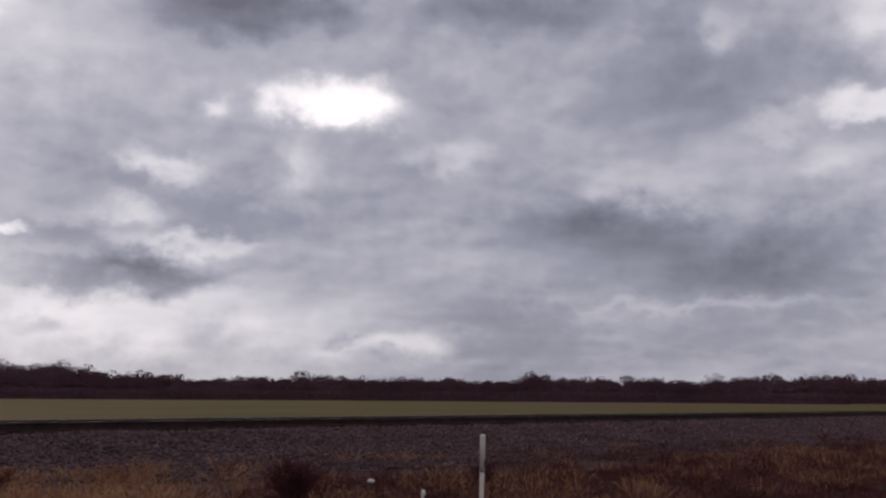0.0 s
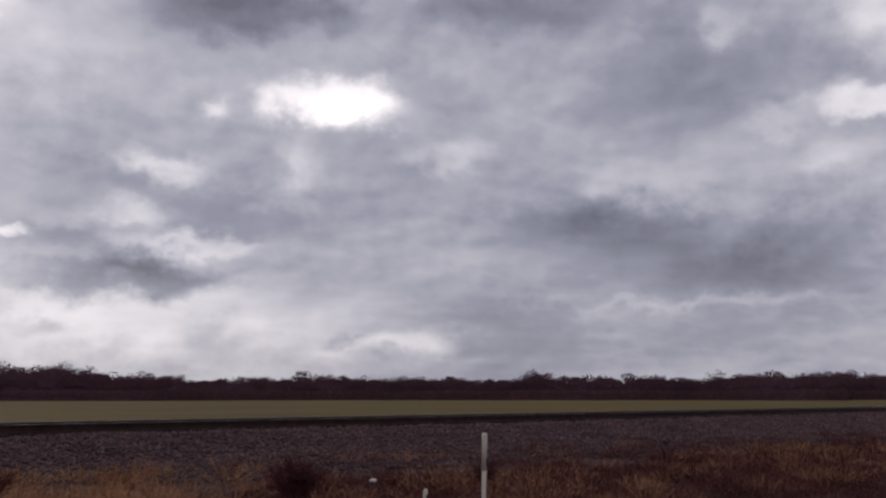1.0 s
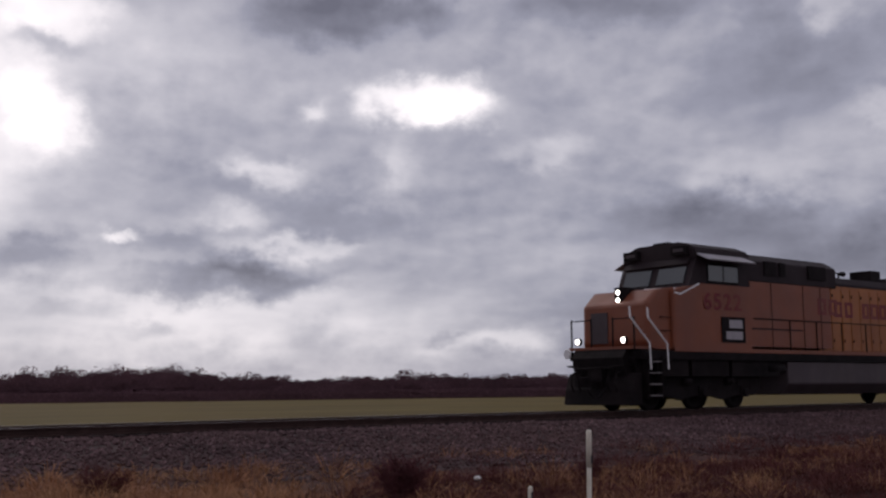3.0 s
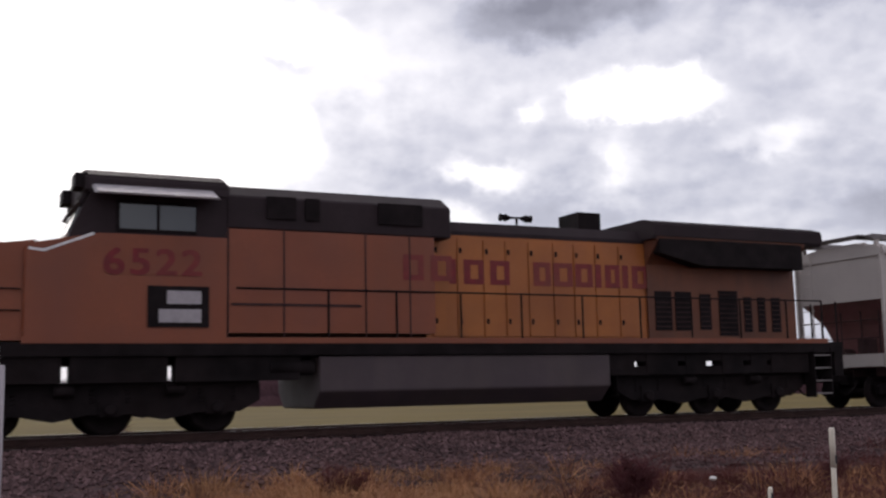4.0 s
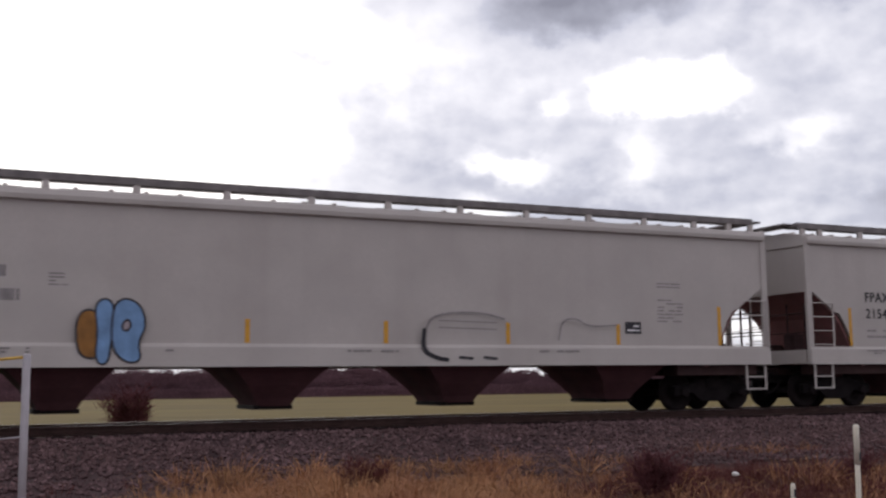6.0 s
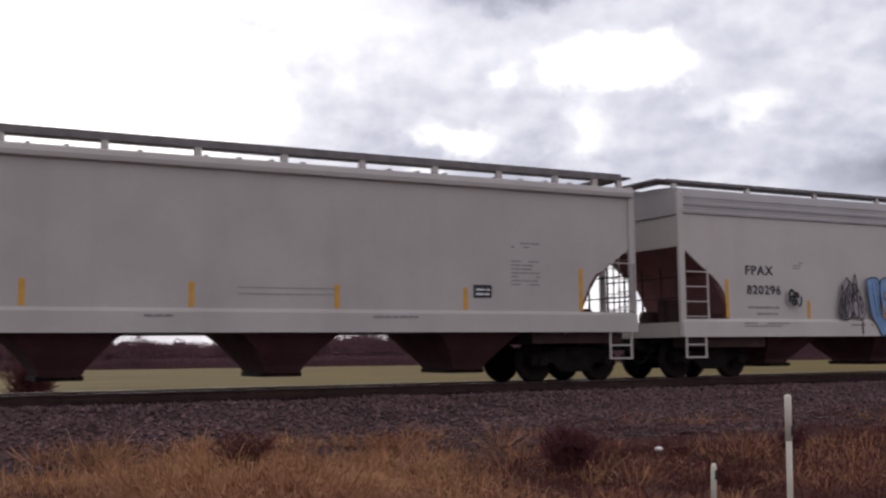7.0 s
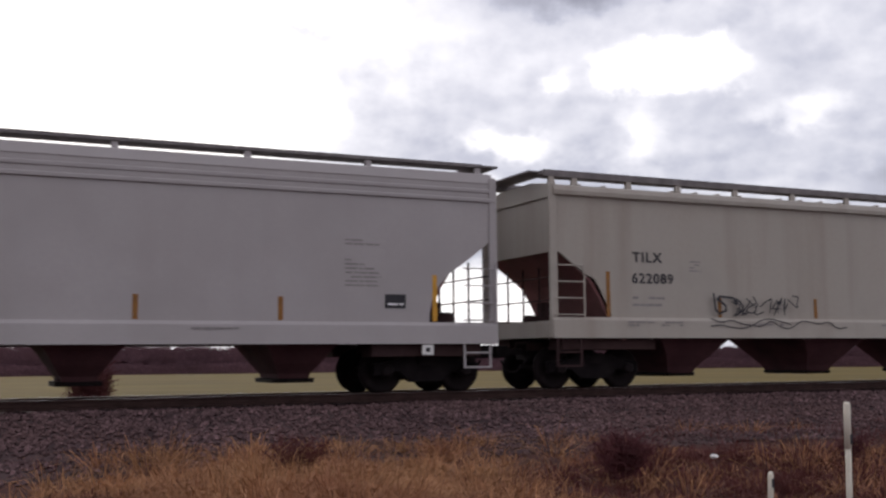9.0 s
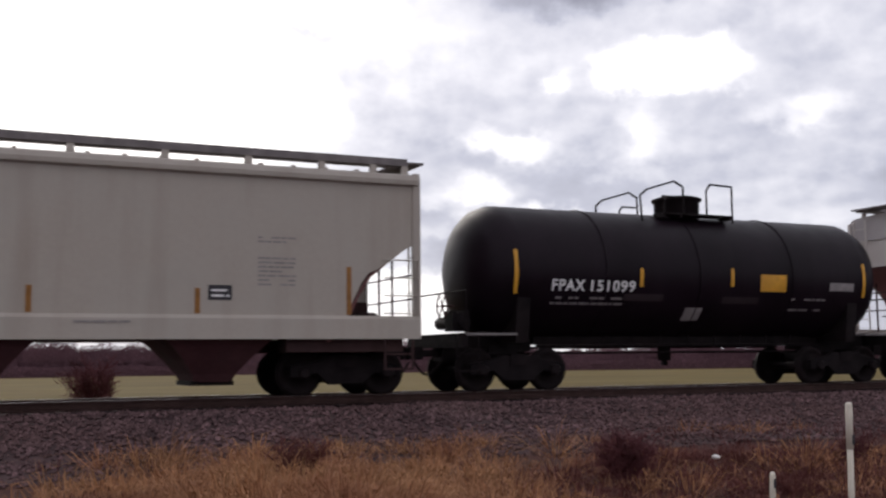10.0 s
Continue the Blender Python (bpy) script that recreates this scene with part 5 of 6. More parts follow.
# ---- locomotive ----
def loco():
    """A six-axle road engine, nose at x = 0, 22.4 m long."""
    e = tagged(new("locomotive"), "faded orange-yellow diesel locomotive with grey roof and lit headlights", "locomotive")
    L = 22.3
    # frame and walkway
    bm = bmesh.new()
    box(bm, 1.0, L - 0.3, -1.5, 1.5, 1.50, 1.76)
    box(bm, 1.0, L - 0.6, -0.9, 0.9, 1.36, 1.50)
    part("underframe", bevelled(bm, 0.02, 1), "iron", e)
    for s in (-1, 1):
        part("sill_stripe", box(bmesh.new(), 2.4, L - 0.6, s * 1.505 - 0.01, s * 1.505 + 0.01, 1.74, 1.86), "armour", e, "orange-yellow sill band")
    for x0, x1 in ((1.7, 3.1), (3.25, 5.0), (5.15, 7.6), (15.0, 15.70), (16.05, 16.95), (17.2, 17.8), (18.3, 18.95), (19.2, 19.7), (19.85, 21.1)):
        part("underframe_box", bevelled(box(bmesh.new(), x0, x1, -1.42, -1.0, 1.0, 1.49), 0.015, 1), "iron", e)
    part("equaliser_beam", bevelled(box(bmesh.new(), 15.0, 21.1, -1.40, -1.28, 0.98, 1.19), 0.02, 1), "iron", e)
    part("side_channel", bevelled(box(bmesh.new(), 15.0, 21.1, -1.40, -1.1, 1.31, 1.49), 0.02, 1), "iron", e)
    # fuel tank
    bm = bmesh.new()
    along(bm, [(-1.45, 0.75), (-1.45, 1.48), (1.45, 1.48), (1.45, 0.75), (1.05, 0.40), (-1.05, 0.40)], 8.0, 15.0)
    part("fuel_tank", bevelled(bm, 0.04, 2), "mist", e, "grey fuel tank under the frame")
    for y in (-1.3, 1.3):
        part("air_reservoir", rod(bmesh.new(), (7.0, y, 1.25), (7.9, y, 1.25), 0.16, 12), "iron", e)
    # wide nose with a sloping top
    bm = bmesh.new()
    prof = [(1.60, 1.80), (1.42, 1.98), (1.42, 3.18), (1.92, 3.62), (2.6, 3.68), (2.6, 1.80)]
    prism(bm, prof, -1.36, 1.36)
    bmesh.ops.bevel(bm, geom=[q for q in bm.edges if q.calc_length() > 0.3 and max(v.co.x for v in q.verts) < 2.5], offset=0.16, segments=4, affect="EDGES", profile=0.6)
    part("nose", bm, "armour", e)
    bm = bmesh.new()
    box(bm, 1.39, 1.45, 0.25, 0.95, 2.0, 2.95)
    part("nose_door", bevelled(bm, 0.02, 1), "mist", e)
    bm = bmesh.new()
    for z in (2.35, 2.75):
        pipe(bm, [(1.95, -1.37, z), (1.97, -1.43, z), (2.35, -1.43, z), (2.37, -1.37, z)], 0.016)
    part("nose_grab", bm, "iron", e)
    # cab: orange-yellow below the stripe, sooty grey above it
    bm = bmesh.new()
    prism(bm, [(2.42, 1.76), (2.42, 3.58), (3.15, 3.73), (3.7, 3.84), (6.1, 3.84), (6.1, 1.76)], -1.50, 1.50)
    bmesh.ops.bevel(bm, geom=[q for q in bm.edges if max(v.co.x for v in q.verts) < 2.5], offset=0.13, segments=4, affect="EDGES", profile=0.6)
    part("cab", bm, "armour", e)
    bm = bmesh.new()
    prism(bm, [(3.15, 3.73), (3.7, 3.84), (6.1, 3.84), (6.1, 4.86), (3.68, 4.86), (3.42, 4.40)], -1.495, 1.495)
    part("upper_cab", bm, "roof", e, "sooty grey upper cab")
    bm = bmesh.new()
    along(bm, [(-1.54, 4.62), (-1.46, 4.96), (-0.9, 5.17), (0.9, 5.17), (1.46, 4.96), (1.54, 4.62)], 3.45, 6.15)
    bmesh.ops.bevel(bm, geom=bm.edges[:], offset=0.05, segments=2, affect="EDGES")
    part("cab_roof", bm, "roof", e, "dark sooty grey roof")
    bm = bmesh.new()
    along(bm, [(-1.47, 4.05), (-1.47, 4.72), (-1.0, 5.0), (1.0, 5.0), (1.47, 4.72), (1.47, 4.05)], 6.1, 11.0)
    part("cabinet_roof", bevelled(bm, 0.03, 1), "roof", e)
    # windscreen set in the sloping front
    for y0, y1 in ((-1.25, -0.15), (0.15, 1.25)):
        bm = bmesh.new()
        prism(bm, [(3.19, 3.83), (3.39, 4.34), (3.44, 4.32), (3.24, 3.80)], y0, y1)
        bmesh.ops.translate(bm, verts=bm.verts[:], vec=(-0.03, 0, 0.02))
        part("windscreen", bm, "glass", e)
    bm = bmesh.new()
    prism(bm, [(3.38, 4.42), (3.54, 4.68), (3.6, 4.64), (3.44, 4.38)], -1.3, 1.3)
    bmesh.ops.translate(bm, verts=bm.verts[:], vec=(-0.05, 0, 0.03))
    part("visor", bm, "roof", e)
    for y in (-1.0, 1.0):
        bm = bmesh.new()
        box(bm, 3.28, 3.7, y - 0.3, y + 0.3, 4.74, 5.02)
        nb = part("number_board", bm, "louvre", e)
        part("number_bars", box(bmesh.new(), 3.27, 3.28, y - 0.2, y + 0.2, 4.83, 4.93), "mist", nb)
    for s in (-1, 1):
        y = s * 1.505
        win = part("cab_window", box(bmesh.new(), 4.0, 5.5, y - 0.012, y + 0.012, 3.88, 4.48), "louvre", e)
        for k in (4.06, 4.80):
            part("pane", box(bmesh.new(), k, k + 0.68, y - 0.02, y + 0.02, 3.94, 4.42), "glass", win)
        bm = bmesh.new()
        prism(bm, [(3.55, 4.74), (5.85, 4.74), (5.80, 4.78), (3.6, 4.78)], min(y, y + s * 0.55), max(y, y + s * 0.55))
        bmesh.ops.rotate(bm, cent=(0, y, 4.76), matrix=Matrix.Rotation(s * radians(-24), 3, "X"), verts=bm.verts[:])
        part("window_awning", bm, "galv", e, "pale awning over the cab window")
        bm = bmesh.new()
        ribbon(bm, [(2.5, 3.50), (2.75, 3.47), (3.6, 3.82)], 0.05, -1.508)
        if s < 0:
            part("cab_stripe", bm, "chalk", e, "thin pale stripe under the windows")
            part("cab_stripe", rod(bmesh.new(), (2.95, 0.1, 3.72), (2.62, -1.42, 3.64), 0.028), "chalk", e, "thin pale stripe under the windscreen")
            part("lettering", words("6522", 3.8, 5.6, 3.06, 3.56, -1.517), "red", e, "red painted engine number")
            bm = bmesh.new()
            box(bm, 4.6, 5.75, -1.53, -1.50, 2.05, 2.85)
            hatch = part("side_hatch", bm, "louvre", e, "dark recessed hatch with a pale label")
            for x0, z0, z1 in ((4.95, 2.5, 2.76), (4.8, 2.14, 2.4)):
                part("hatch_plate", box(bmesh.new(), x0, 5.6, -1.54, -1.53, z0, z1), "galv", hatch, "pale plate")
        else:
            bm.free()
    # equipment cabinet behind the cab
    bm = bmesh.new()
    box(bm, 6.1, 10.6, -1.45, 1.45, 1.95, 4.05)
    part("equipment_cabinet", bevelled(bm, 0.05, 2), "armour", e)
    for x0, x1 in ((6.9, 7.5), (7.7, 8.0), (9.3, 10.3)):
        part("vent_screen", box(bmesh.new(), x0, x1, -1.53, -1.40, 4.28, 4.74), "louvre", e)
    bm = bmesh.new()
    for x in (6.12, 7.25, 9.0, 10.0):
        box(bm, x, x + 0.03, -1.462, -1.45, 1.85, 4.2)
    box(bm, 6.2, 8.9, -1.47, -1.45, 2.5, 2.55)
    part("panel_seam", bm, "under", e)
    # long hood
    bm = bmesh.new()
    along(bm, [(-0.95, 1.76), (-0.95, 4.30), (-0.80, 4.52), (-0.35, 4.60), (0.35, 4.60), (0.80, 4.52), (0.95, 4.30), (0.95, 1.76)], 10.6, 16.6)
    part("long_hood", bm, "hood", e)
    bm = bmesh.new()
    along(bm, [(-0.965, 4.22), (-0.965, 4.31), (-0.81, 4.54), (-0.35, 4.62), (0.35, 4.62), (0.81, 4.54), (0.965, 4.31), (0.965, 4.22)], 10.6, 16.45)
    part("hood_roof", bm, "roof", e)
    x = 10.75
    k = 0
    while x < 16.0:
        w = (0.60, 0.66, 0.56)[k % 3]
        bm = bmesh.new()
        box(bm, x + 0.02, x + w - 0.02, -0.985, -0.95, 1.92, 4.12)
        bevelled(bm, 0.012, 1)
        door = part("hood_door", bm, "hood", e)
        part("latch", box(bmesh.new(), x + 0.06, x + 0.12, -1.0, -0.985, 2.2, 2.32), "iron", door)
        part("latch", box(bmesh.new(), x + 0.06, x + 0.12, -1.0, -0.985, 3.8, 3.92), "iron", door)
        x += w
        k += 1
    # blocks for the letters of the owner's name
    bx = 9.86
    for w, gap in ((0.48, 0.16), (0.5, 0.16), (0.2, 0.16), (0.5, 0.16), (0.5, 0.62), (0.46, 0.075), (0.52, 0.075), (0.48, 0.075), (0.2, 0.075),
                   (0.42, 0.075), (0.2, 0.075), (0.48, 0)):
        yy = -0.99 if bx > 10.55 else -1.455
        z0, z1, t = 3.10, 3.66, 0.14
        bm = bmesh.new()
        box(bm, bx, bx + min(w, 0.17), yy - 0.005, yy, z0, z1)
        if w > 0.3:
            box(bm, bx + w - t, bx + w, yy - 0.005, yy, z0, z1)
            for z in (z0, z1 - 0.12):
                box(bm, bx + 0.17, bx + w - t, yy - 0.005, yy, z, z + 0.12)
        part("letter_block", bm, "red", e, "plain red block in place of lettering")
        bx += w + gap
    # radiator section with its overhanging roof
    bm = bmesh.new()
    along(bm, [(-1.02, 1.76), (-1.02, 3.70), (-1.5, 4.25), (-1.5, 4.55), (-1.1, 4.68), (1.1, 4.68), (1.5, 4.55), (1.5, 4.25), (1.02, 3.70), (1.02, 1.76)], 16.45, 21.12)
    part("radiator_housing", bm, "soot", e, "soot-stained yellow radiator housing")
    bm = bmesh.new()
    along(bm, [(-1.54, 4.30), (-1.54, 4.68), (-1.1, 4.81), (1.1, 4.81), (1.54, 4.68), (1.54, 4.30)], 16.35, 21.7)
    bmesh.ops.bevel(bm, geom=[q for q in bm.edges if abs(q.verts[0].co.x - q.verts[1].co.x) > 3], offset=0.05, segments=2, affect="EDGES")
    part("radiator_roof", bm, "roof", e, "sooty overhanging radiator roof")
    bm = bmesh.new()
    prism(bm, [(17.75, 3.66), (21.0, 3.66), (21.0, 4.30), (16.5, 4.30), (16.5, 3.95)], -1.52, -1.06)
    part("radiator_screen", bm, "louvre", e, "black radiator intake screen")
    for x0, x1, z0, z1 in ((16.65, 17.15, 2.08, 3.05), (17.25, 17.75, 2.08, 3.05), (18.0, 18.35, 2.1, 3.0), (18.6, 19.2, 1.95, 3.1), (19.4, 19.65, 2.05, 2.95), (19.85, 20.1, 2.05, 2.95), (20.3, 20.6, 2.05, 2.95)):
        bm = bmesh.new()
        box(bm, x0, x1, -1.035, -1.02, z0, z1)
        v = part("vent", bm, "louvre", e)
        bm = bmesh.new()
        z = z0 + 0.08
        while z < z1 - 0.05:
            box(bm, x0, x1, -1.05, -1.035, z, z + 0.025)
            z += 0.12
        part("slats", bm, "under", v)
    # horn, stack and roof gear
    bm = bmesh.new()
    rod(bm, (13.45, 0, 4.55), (13.45, 0, 4.86), 0.035)
    rod(bm, (13.2, 0, 4.86), (13.7, 0, 4.86), 0.03)
    for x, d in ((13.2, -1), (13.32, -1), (13.7, 1), (13.58, 1)):
        rod(bm, (x, 0.05, 4.86), (x + 0.17 * d, 0.05, 4.86), 0.03, 10, 0.1)
    part("horn", bm, "iron", e)
    bm = bmesh.new()
    box(bm, 14.9, 15.55, -0.45, 0.45, 4.55, 5.02)
    part("exhaust", bevelled(bm, 0.04, 2), "iron", e)
    for x in (3.6, 4.2, 5.0):
        part("roof_gear", bevelled(box(bmesh.new(), x, x + 0.28, -0.3, 0.3, 5.14, 5.24), 0.02, 1), "iron", e)
    # handrails: each stanchion is a part
    for s in (-1, 1):
        bm = bmesh.new()
        pipe(bm, [(6.3, s * 1.46, 2.85), (21.6, s * 1.46, 2.85)], 0.022)
        part("handrail", bm, "iron", e)
        for x in [8.2, 9.7, 11.2, 12.7, 14.3, 15.9, 17.4, 18.9, 20.4, 21.6]:
            bm = bmesh.new()
            rod(bm, (x, s * 1.46, 1.76), (x, s * 1.46, 2.85), 0.024)
            part("stanchion", bm, "iron", e)
    # front platform: rails, steps, plough, lamps
    for y in (-1.3, -0.45, 0.45, 1.3):
        bm = bmesh.new()
        rod(bm, (0.9, y, 1.5), (0.9, y, 2.75), 0.028)
        part("front_stanchion", bm, "iron", e)
    bm = bmesh.new()
    pipe(bm, [(0.9, -1.3, 2.7), (0.9, -0.45, 2.7)], 0.02)
    pipe(bm, [(0.9, 0.45, 2.7), (0.9, 1.3, 2.7)], 0.02)
    part("front_handrail", bm, "iron", e)
    for x in (0.8, 1.55):
        bm = bmesh.new()
        pipe(bm, [(x - 0.3, -1.52, 3.0), (x - 0.3, -1.54, 2.7), (x + 0.45, -1.58, 1.95), (x + 0.48, -1.58, 1.2)], 0.026)
        part("stair_handrail", bm, "chalk", e, "pale slanted stair handrail")
    for y in (-1.35, 1.35):
        for x0, d in ((1.25, 1), (21.2, 1)):
            for k in range(4):
                bm = bmesh.new()
                box(bm, x0, x0 + 0.55, y - 0.17, y + 0.17, 0.42 + k * 0.33, 0.46 + k * 0.33)
                part("step_tread", bm, "grating", e)
            bm = bmesh.new()
            box(bm, x0 - 0.03, x0, y - 0.18, y + 0.18, 0.35, 1.6)
            box(bm, x0 + 0.55, x0 + 0.58, y - 0.18, y + 0.18, 0.35, 1.6)
            part("step_side", bm, "iron", e)
    bm = bmesh.new()
    prism(bm, [(0.6, 0.16), (1.1, 0.16), (1.1, 1.1), (0.85, 1.1), (0.66, 0.6)], -1.4, 1.4)
    part("plough", bevelled(bm, 0.03, 1), "iron", e)
    bm = bmesh.new()
    outline = [(0.95, 0.60), (0.72, 1.25), (0.66, 1.55), (0.80, 1.80), (1.45, 1.80), (1.45, 0.60)]
    prism(bm, outline, -1.28, 1.28)
    bmesh.ops.bevel(bm, geom=[q for q in bm.edges if abs(q.verts[0].co.y - q.verts[1].co.y) < 0.1], offset=0.22, segments=4, affect="EDGES")
    part("anticlimber", bm, "iron", e)
    part("front_band", box(bmesh.new(), 0.78, 2.4, -1.30, 1.30, 1.80, 1.88), "armour", e, "orange-yellow band along the platform edge")
    bm = bmesh.new()
    box(bm, 0.56, 0.80, -0.30, 0.30, 0.85, 1.30)
    part("coupler_pocket", bevelled(bm, 0.04, 2), "iron", e)
    bm = bmesh.new()
    pipe(bm, [(1.0, -1.15, 1.35), (0.55, -1.15, 1.32), (0.5, -0.6, 1.25), (0.5, 0.6, 1.25), (0.55, 1.15, 1.32), (1.0, 1.15, 1.35)], 0.022)
    part("uncoupling_bar", bm, "iron", e)
    # plain white disc at the far front corner
    bm = lathe(bmesh.new(), [(-0.02, 0.13), (0.0, 0.15), (0.03, 0.15)], seg=20)
    bmesh.ops.transform(bm, matrix=Matrix.Translation((0.62, 1.22, 1.70)) @ Matrix.Rotation(-math.pi / 2, 4, "Z"), verts=bm.verts[:])
    part("white_disc", bm, "chalk", e, "round white disc on the front corner")
    bm = bmesh.new()
    box(bm, L - 0.35, L - 0.05, -1.45, 1.45, 0.9, 1.78)
    part("rear_platform", bevelled(bm, 0.04, 2), "iron", e)
    for y in (-1.4, -0.5, 0.5, 1.4):
        bm = bmesh.new()
        rod(bm, (L - 0.15, y, 1.78), (L - 0.15, y, 2.85), 0.026)
        part("rear_stanchion", bm, "iron", e)
    bm = bmesh.new()
    for y in (-0.9, -0.6, 0.6, 0.9):
        pipe(bm, [(0.75, y, 1.15), (0.55, y, 1.1), (0.45, y, 0.8), (0.57, y, 0.55)], 0.028)
    part("hose_bundle", bm, "iron", e)
    # lamps

    def lamp(x, y, z, r, name):
        bm = lathe(bmesh.new(), [(0, r * 1.25), (0.10, r * 1.3), (0.12, r * 1.1)], seg=18)
        bmesh.ops.transform(bm, matrix=Matrix.Translation((x, y, z)) @ Matrix.Rotation(-math.pi / 2, 4, "Z"), verts=bm.verts[:])
        shell = part(name, bm, "iron", e)
        bm = lathe(bmesh.new(), [(-0.025, r * 0.6), (0.0, r), (0.02, r)], seg=18)
        bmesh.ops.transform(bm, matrix=Matrix.Translation((x, y, z)) @ Matrix.Rotation(-math.pi / 2, 4, "Z"), verts=bm.verts[:])
        part("lamp_lens", bm, "lamp", shell, "lit white lamp")

    bm = bmesh.new()
    box(bm, 1.52, 2.0, -0.30, 0.04, 3.12, 3.70)
    part("headlight_housing", bevelled(bm, 0.04, 2), "iron", e)
    lamp(1.49, -0.13, 3.54, 0.075, "headlight")
    lamp(1.49, -0.13, 3.30, 0.075, "headlight")
    lamp(0.80, -0.95, 2.06, 0.085, "ditch_light")
    lamp(0.80, 0.95, 2.06, 0.085, "ditch_light")
    # three-axle trucks
    for x in (4.0, 18.2):
        base = part("truck", shared("loco_truck", loco_truck_frame, "iron"), "iron", e, "black three-axle truck", pose(x, 0, 0))
        for a in (-2.0, 0, 2.0):
            part("wheelset", shared("wheelset", wheelset, "iron"), "iron", base, m=pose(a, 0, 0.457))
            for s in (-1, 1):
                part("bearing", shared("bearing", bearing, "iron"), "iron", base, m=pose(a, s * 1.2, 0.50))
                for d in (-0.32, 0.32):
                    part("spring", shared("spring", spring, "iron"), "iron", base, m=pose(a + d, s * 1.14, 0.28))
    ends_of(e, L, 0.55)
    e.scale = (1.047, 1, 1.02)
    return e


def loco_truck_frame():
    bm = bmesh.new()
    for s in (-1, 1):
        prism(bm, [(-2.85, 0.62), (-2.85, 1.02), (2.85, 1.02), (2.85, 0.62), (2.45, 0.40), (1.6, 0.40), (1.0, 0.28), (0.4, 0.40), (-0.4, 0.40),
                   (-1.0, 0.28), (-1.6, 0.40), (-2.45, 0.40)], s * 1.1 - 0.08, s * 1.1 + 0.08)
        for a in (-2, 0, 2):
            box(bm, a - 0.2, a + 0.2, s * 1.12 - 0.1, s * 1.12 + 0.1, 0.36, 0.72)
        for a in (-1, 1):
            rod(bm, (a, s * 1.25, 0.85), (a + 0.35, s * 1.25, 0.85), 0.11, 10)
    for a in (-1, 1):
        box(bm, a - 0.3, a + 0.3, -1.1, 1.1, 0.6, 1.0)
    box(bm, -0.4, 0.4, -0.5, 0.5, 0.9, 1.15)
    return bm


engine = loco()
cars.append((engine, -24.8))


# ---- posts by the track ----
def marker_post():
    x, y = 7.96, 7.8
    z = ground_z(x, y)
    p = tagged(new("marker_post"), "weathered cream plastic marker post standing in the weeds", "post")
    p.matrix_basis = pose(x, y, z, 0, 1.2, 0)
    h = 1.15 - z
    bm = lathe(bmesh.new(), [(-0.25, 0.024), (h - 0.36, 0.024), (h - 0.355, 0.02)], seg=16)
    bmesh.ops.transform(bm, matrix=Matrix.Rotation(math.pi / 2, 4, "X"), verts=bm.verts[:])
    part("lower_tube", bm, "plastic", p)
    bm = lathe(bmesh.new(), [(h - 0.38, 0.028), (h - 0.02, 0.028), (h - 0.006, 0.024), (h, 0.012)], seg=16)
    bmesh.ops.transform(bm, matrix=Matrix.Rotation(math.pi / 2, 4, "X"), verts=bm.verts[:])
    part("cap_tube", bm, "plastic", p)
    part("dark_label", box(bmesh.new(), -0.002, 0.022, -0.031, -0.026, h - 0.34, h - 0.26), "ink", p, "small dark label")
    return p


def short_post():
    x, y = 6.95, 7.6
    z = ground_z(x, y)
    p = tagged(new("short_post"), "short pale plastic post with a yellow lower half", "post")
    p.matrix_basis = pose(x, y, z, 0, 2.5, 0)
    h = 0.66 - z
    bm = lathe(bmesh.new(), [(h - 0.38, 0.022), (h - 0.03, 0.022), (h, 0.015)], seg=14)
    bmesh.ops.transform(bm, matrix=Matrix.Rotation(math.pi / 2, 4, "X"), verts=bm.verts[:])
    part("upper_tube", bm, "plastic", p)
    bm = lathe(bmesh.new(), [(-0.25, 0.021), (h - 0.38, 0.021), (h - 0.375, 0.016)], seg=14)
    bmesh.ops.transform(bm, matrix=Matrix.Rotation(math.pi / 2, 4, "X"), verts=bm.verts[:])
    part("lower_tube", bm, "rope", p, "yellow lower half")
    part("dark_label", box(bmesh.new(), -0.008, 0.012, -0.025, -0.021, h - 0.12, h - 0.05), "ink", p)
    return p


def cable_gate():
    """A galvanised post with two cables that run off to a second post."""
    x, y = 0.45, 7.0
    z = ground_z(x, y)
    p = tagged(new("cable_fence"), "galvanised pipe post holding a yellow cable and a wire", "fence")
    p.matrix_basis = pose(x, y, z)
    h = 1.80 - z
    for dx in (0, -3.2):
        bm = lathe(bmesh.new(), [(-0.3, 0.024), (h - 0.01, 0.024), (h, 0.015)], seg=14)
        bmesh.ops.transform(bm, matrix=Matrix.Translation((dx, 0, 0)) @ Matrix.Rotation(math.pi / 2, 4, "X"), verts=bm.verts[:])
        part("post", bm, "galv", p)
    bm = bmesh.new()
    pipe(bm, [(-3.2 * i / 10, 0, h - 0.02 - 0.10 * math.sin(math.pi * i / 10) * (1 if i else 0) - 0.0) for i in range(11)], 0.010, 6)
    part("cable", bm, "rope", p, "yellow cable")
    bm = bmesh.new()
    pipe(bm, [(-3.2 * i / 10, 0, h - 0.50 - 0.07 * math.sin(math.pi * i / 10)) for i in range(11)], 0.006, 5)
    part("wire", bm, "galv", p)
    return p


marker_post()
short_post()
cable_gate()


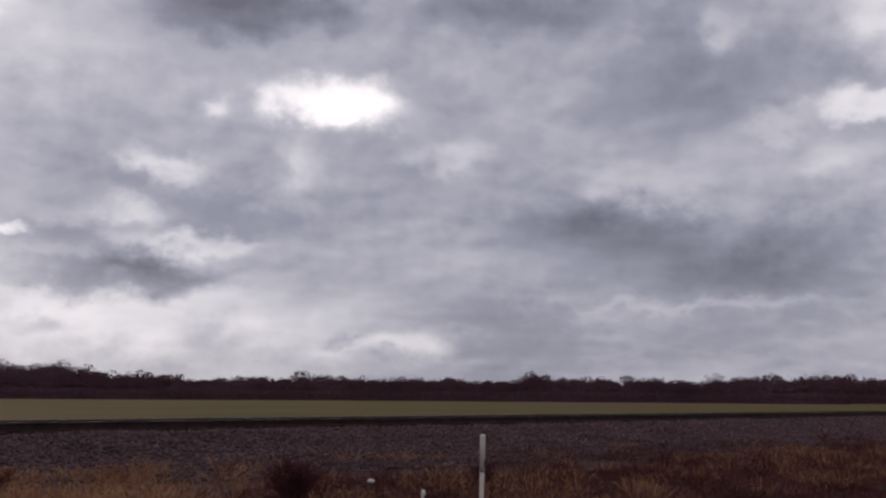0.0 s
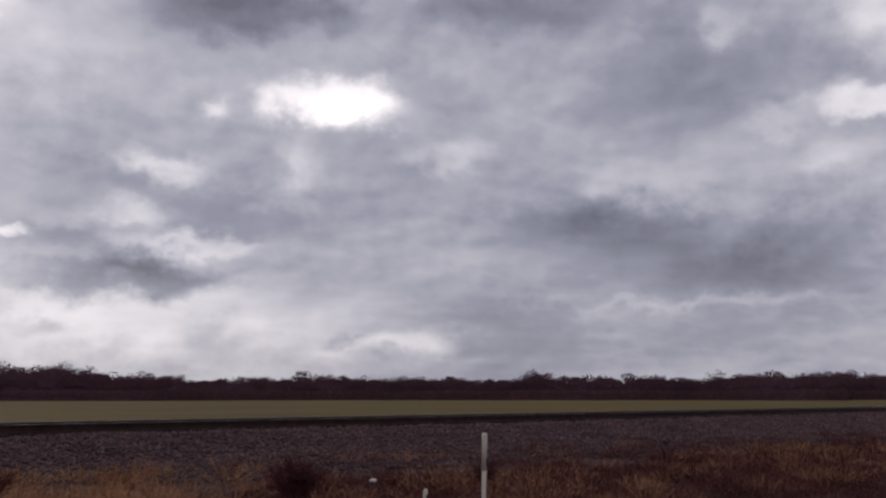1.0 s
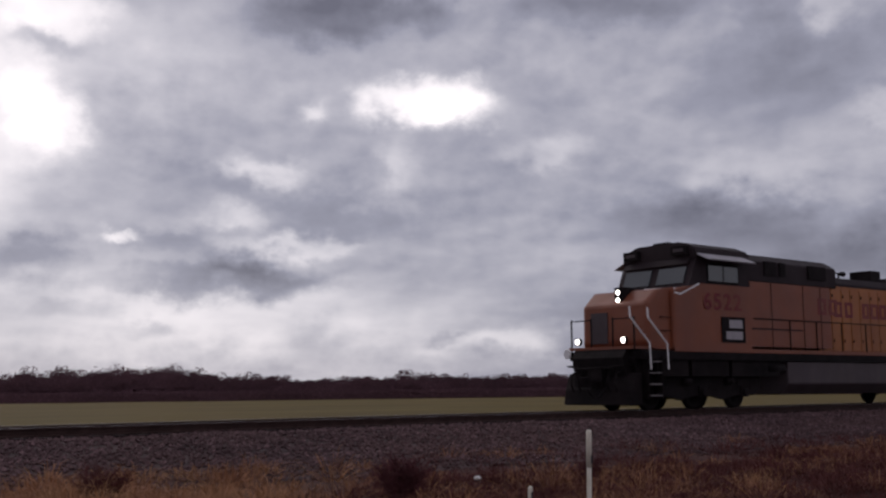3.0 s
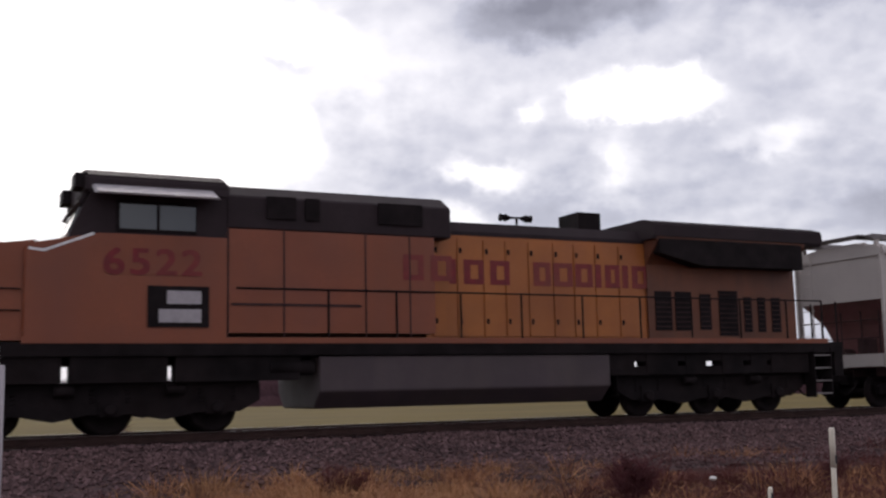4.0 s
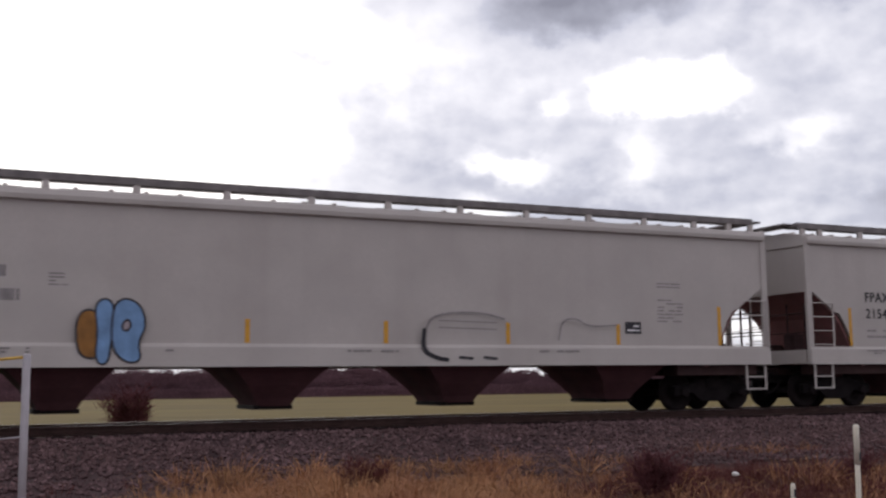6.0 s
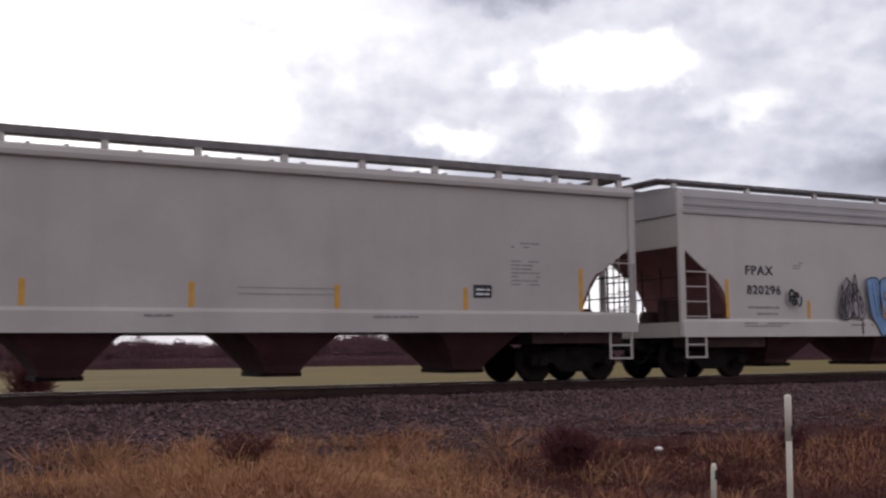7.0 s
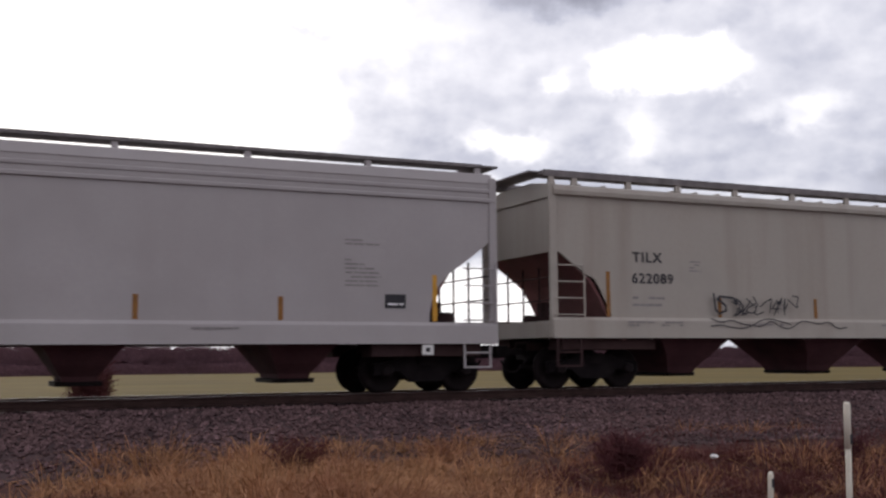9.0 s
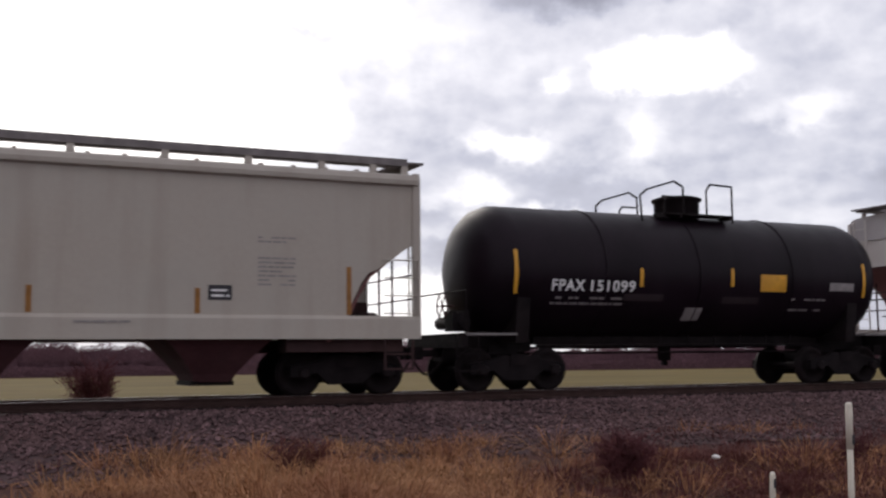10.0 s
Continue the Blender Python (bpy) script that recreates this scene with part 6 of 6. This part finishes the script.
# ---- verge plants ----
def blades(name, spots, mat, label, category, seed, droop=0.5):
    """Tufts of curved blades. spots: x, y, height, blades."""
    rnd = np.random.default_rng(seed)
    V, F = [], []
    base = 0
    for x, y, h, n in spots:
        z = ground_z(x, y)
        a = rnd.uniform(0, 6.283, n)
        r = rnd.uniform(0, 0.16, n)
        hh = h * rnd.uniform(0.45, 1.1, n)
        lean = droop * rnd.uniform(0.04, 1.0, n) ** 0.75 * hh
        w = rnd.uniform(0.003, 0.006, n)
        fx = rnd.uniform(0, 6.283, n)
        bx, by = x + r * np.cos(a), y + r * np.sin(a)
        wx, wy = np.cos(fx) * w, np.sin(fx) * w
        mx, my = bx + np.cos(a) * lean * 0.42, by + np.sin(a) * lean * 0.42
        tx, ty = bx + np.cos(a) * lean, by + np.sin(a) * lean
        curl = rnd.uniform(-0.9, 0.9, n)
        tx, ty = tx + np.cos(a + 1.57) * lean * curl, ty + np.sin(a + 1.57) * lean * curl
        tz = z + hh * np.clip(1.05 - 0.42 * lean / hh, 0.15, 1.0)
        P = np.stack([np.stack([bx - wx, by - wy, np.full(n, z - 0.03)], -1), np.stack([bx + wx, by + wy, np.full(n, z - 0.03)], -1),
                      np.stack([mx + wx, my + wy, z + hh * np.clip(0.78 - 0.16 * lean / hh, 0.3, 0.8)], -1), np.stack([mx - wx, my - wy, z + hh * np.clip(0.78 - 0.16 * lean / hh, 0.3, 0.8)], -1),
                      np.stack([tx, ty, tz], -1)], 1)
        V.append(P.reshape(-1, 3))
        i = base + np.arange(n) * 5
        F += [(k, k + 1, k + 2, k + 3) for k in i] + [(k + 3, k + 2, k + 4) for k in i]
        base += 5 * n
    me = bpy.data.meshes.new(name)
    me.from_pydata(np.concatenate(V).tolist(), [], [tuple(int(q) for q in f) for f in F])
    me.materials.append(M[mat])
    return tagged(new(name, me), label, category, kind="stuff")


def verge():
    rnd = random.Random(77)
    straw, weed = [], []
    for _ in range(12500):
        x, y = rnd.uniform(-8, 34), rnd.uniform(5.0, 16.8)
        turn = math.degrees(math.atan2(x, y))          # to the right of straight across
        clump = noise.noise((x * 0.55, y * 0.55, 2.0)) + 0.5 * noise.noise((x * 1.4, y * 1.4, 5.0))
        gold = (0.9 + 0.6 * min(0, clump)) if 10 < turn < 30 else (0.30 if turn < 34 else 0.06)
        edge = 14.2 + 2.2 * noise.noise((x * 0.3, 4.0, 1.0))
        if y > edge and rnd.random() < 0.88:
            continue
        if turn < 9 and rnd.random() < 0.75:
            continue
        if turn > 33 and y < 9.0:
            weed.append((x, y, rnd.uniform(0.08, 0.2), rnd.randint(14, 26)))
            continue
        if rnd.random() < gold and clump > -0.45:
            straw.append((x, y, (0.34 + 0.55 * max(0, clump + 0.15)) * rnd.uniform(0.6, 1.1), rnd.randint(34, 58)))
        elif rnd.random() < 0.8:
            weed.append((x, y, (0.24 + 0.34 * max(0, clump + 0.2)) * rnd.uniform(0.6, 1.1), rnd.randint(14, 26)))
    blades("dry_grass", straw, "straw", "tall dry golden-brown grass tufts on the verge", "grass", 1, 2.5)
    blades("red_weeds", weed, "weed", "low reddish-brown winter weeds on the verge", "weeds", 2, 2.2)


verge()


def shrub(x, y, h, w, label, seed, density=260, mat="twig"):
    """A leafless shrub: stems from one root, forking into fine twigs."""
    rnd = random.Random(seed)
    bm = bmesh.new()
    z = ground_z(x, y)
    s = tagged(new("shrub"), label, "shrub", "bare shrubs")
    s.matrix_basis = pose(x, y, z)
    tips = []
    for _ in range(14):
        a, l = rnd.uniform(0, 6.283), rnd.uniform(0.5, 0.8) * h
        o = rnd.uniform(0.1, 0.55) * w
        p = (o * math.cos(a), o * math.sin(a), l)
        rod(bm, (0, 0, -0.05), p, 0.012 * h, 5, 0.005 * h)
        tips.append((p, a))
    tagged(part("stem_mass", bm, mat, s), kind="stuff")
    bm = bmesh.new()
    for _ in range(density):
        p, a = rnd.choice(tips)
        f = rnd.uniform(0.35, 1.0)
        q = Vector(p) * f
        d = Vector((math.cos(a) * 0.4 + rnd.uniform(-1, 1), math.sin(a) * 0.4 + rnd.uniform(-1, 1), rnd.uniform(-0.1, 1.2))).normalized() * rnd.uniform(0.12, 0.32) * h
        rod(bm, q, q + d, 0.0055 * h, 3, 0.002 * h)
        for _ in range(2):
            k = q + d * rnd.uniform(0.4, 0.9)
            rod(bm, k, k + Vector((rnd.uniform(-1, 1), rnd.uniform(-1, 1), rnd.uniform(0, 1))).normalized() * 0.12 * h, 0.004 * h, 3, 0.0015 * h)
    tagged(part("twig_mass", bm, mat, s), kind="stuff")
    return s


shrub(8.6, 11.9, 0.74, 0.72, "dense dark red-brown leafless shrub at the grass edge", 3, 900)
shrub(12.6, 12.4, 0.62, 0.5, "small dark leafless shrub beside the marker post", 4, 420)
shrub(5.0, 13.4, 0.7, 0.7, "low dark red-brown leafless shrub among dry grass", 5, 520, "weed")
shrub(9.6, 10.2, 0.42, 0.8, "low dark leafless shrub among weeds", 6, 420, "weed")
shrub(5.2, 34.0, 2.2, 1.5, "tall bare grey shrub at the field's edge behind the track", 7, 600)

bm = bmesh.new()
bmesh.ops.create_icosphere(bm, subdivisions=2, radius=0.055)
for v in bm.verts:
    v.co *= 1 + 0.3 * noise.noise(v.co * 9)
    v.co.z *= 0.55
pale = part("pale_stone", bm, "white")
pale.matrix_basis = pose(10.0, 12.0, ground_z(10.0, 12.0) + 0.30, 0, 0, 20)
tagged(pale, "small whitish stone lying on matted weeds", "stone")

# ---- wooden ties ----
def tie_mesh():
    bm = bmesh.new()
    box(bm, -0.115, 0.115, -1.3, 1.3, -0.18, 0)
    return bevelled(bm, 0.012, 1)


bed = bpy.data.objects["ballast_bed"]
tie = shared("tie", tie_mesh, "tie")
for i in range(290):
    x = -30 + i * 0.5
    part("tie", tie, "tie", bed, m=pose(x, TRACK_Y, RAIL_Z - 0.182, 0, 0, random.Random(i).uniform(-0.6, 0.6)))


# ---- motion of the train ----
# seconds, place of the first hopper's front end along the track
TRAIN = [(0.0, 120.9), (1.0, 96.6), (2.0, 72.3), (2.5, 60.3), (3.0, 47.9), (3.2, 43.0), (4.3, 16.94), (4.5, 12.2), (5.0, -0.2), (5.2, -5.2),
         (6.3, -31.6), (6.5, -36.6), (7.0, -48.65), (7.5, -60.75), (8.0, -72.65), (8.5, -84.4), (9.0, -96.6), (9.5, -108.5), (10.0, -120.7)]


def motions():
    for thing, place in cars:
        walk(thing, [(t, pose(x + place, TRACK_Y, RAIL_Z)) for t, x in TRAIN])


motions()
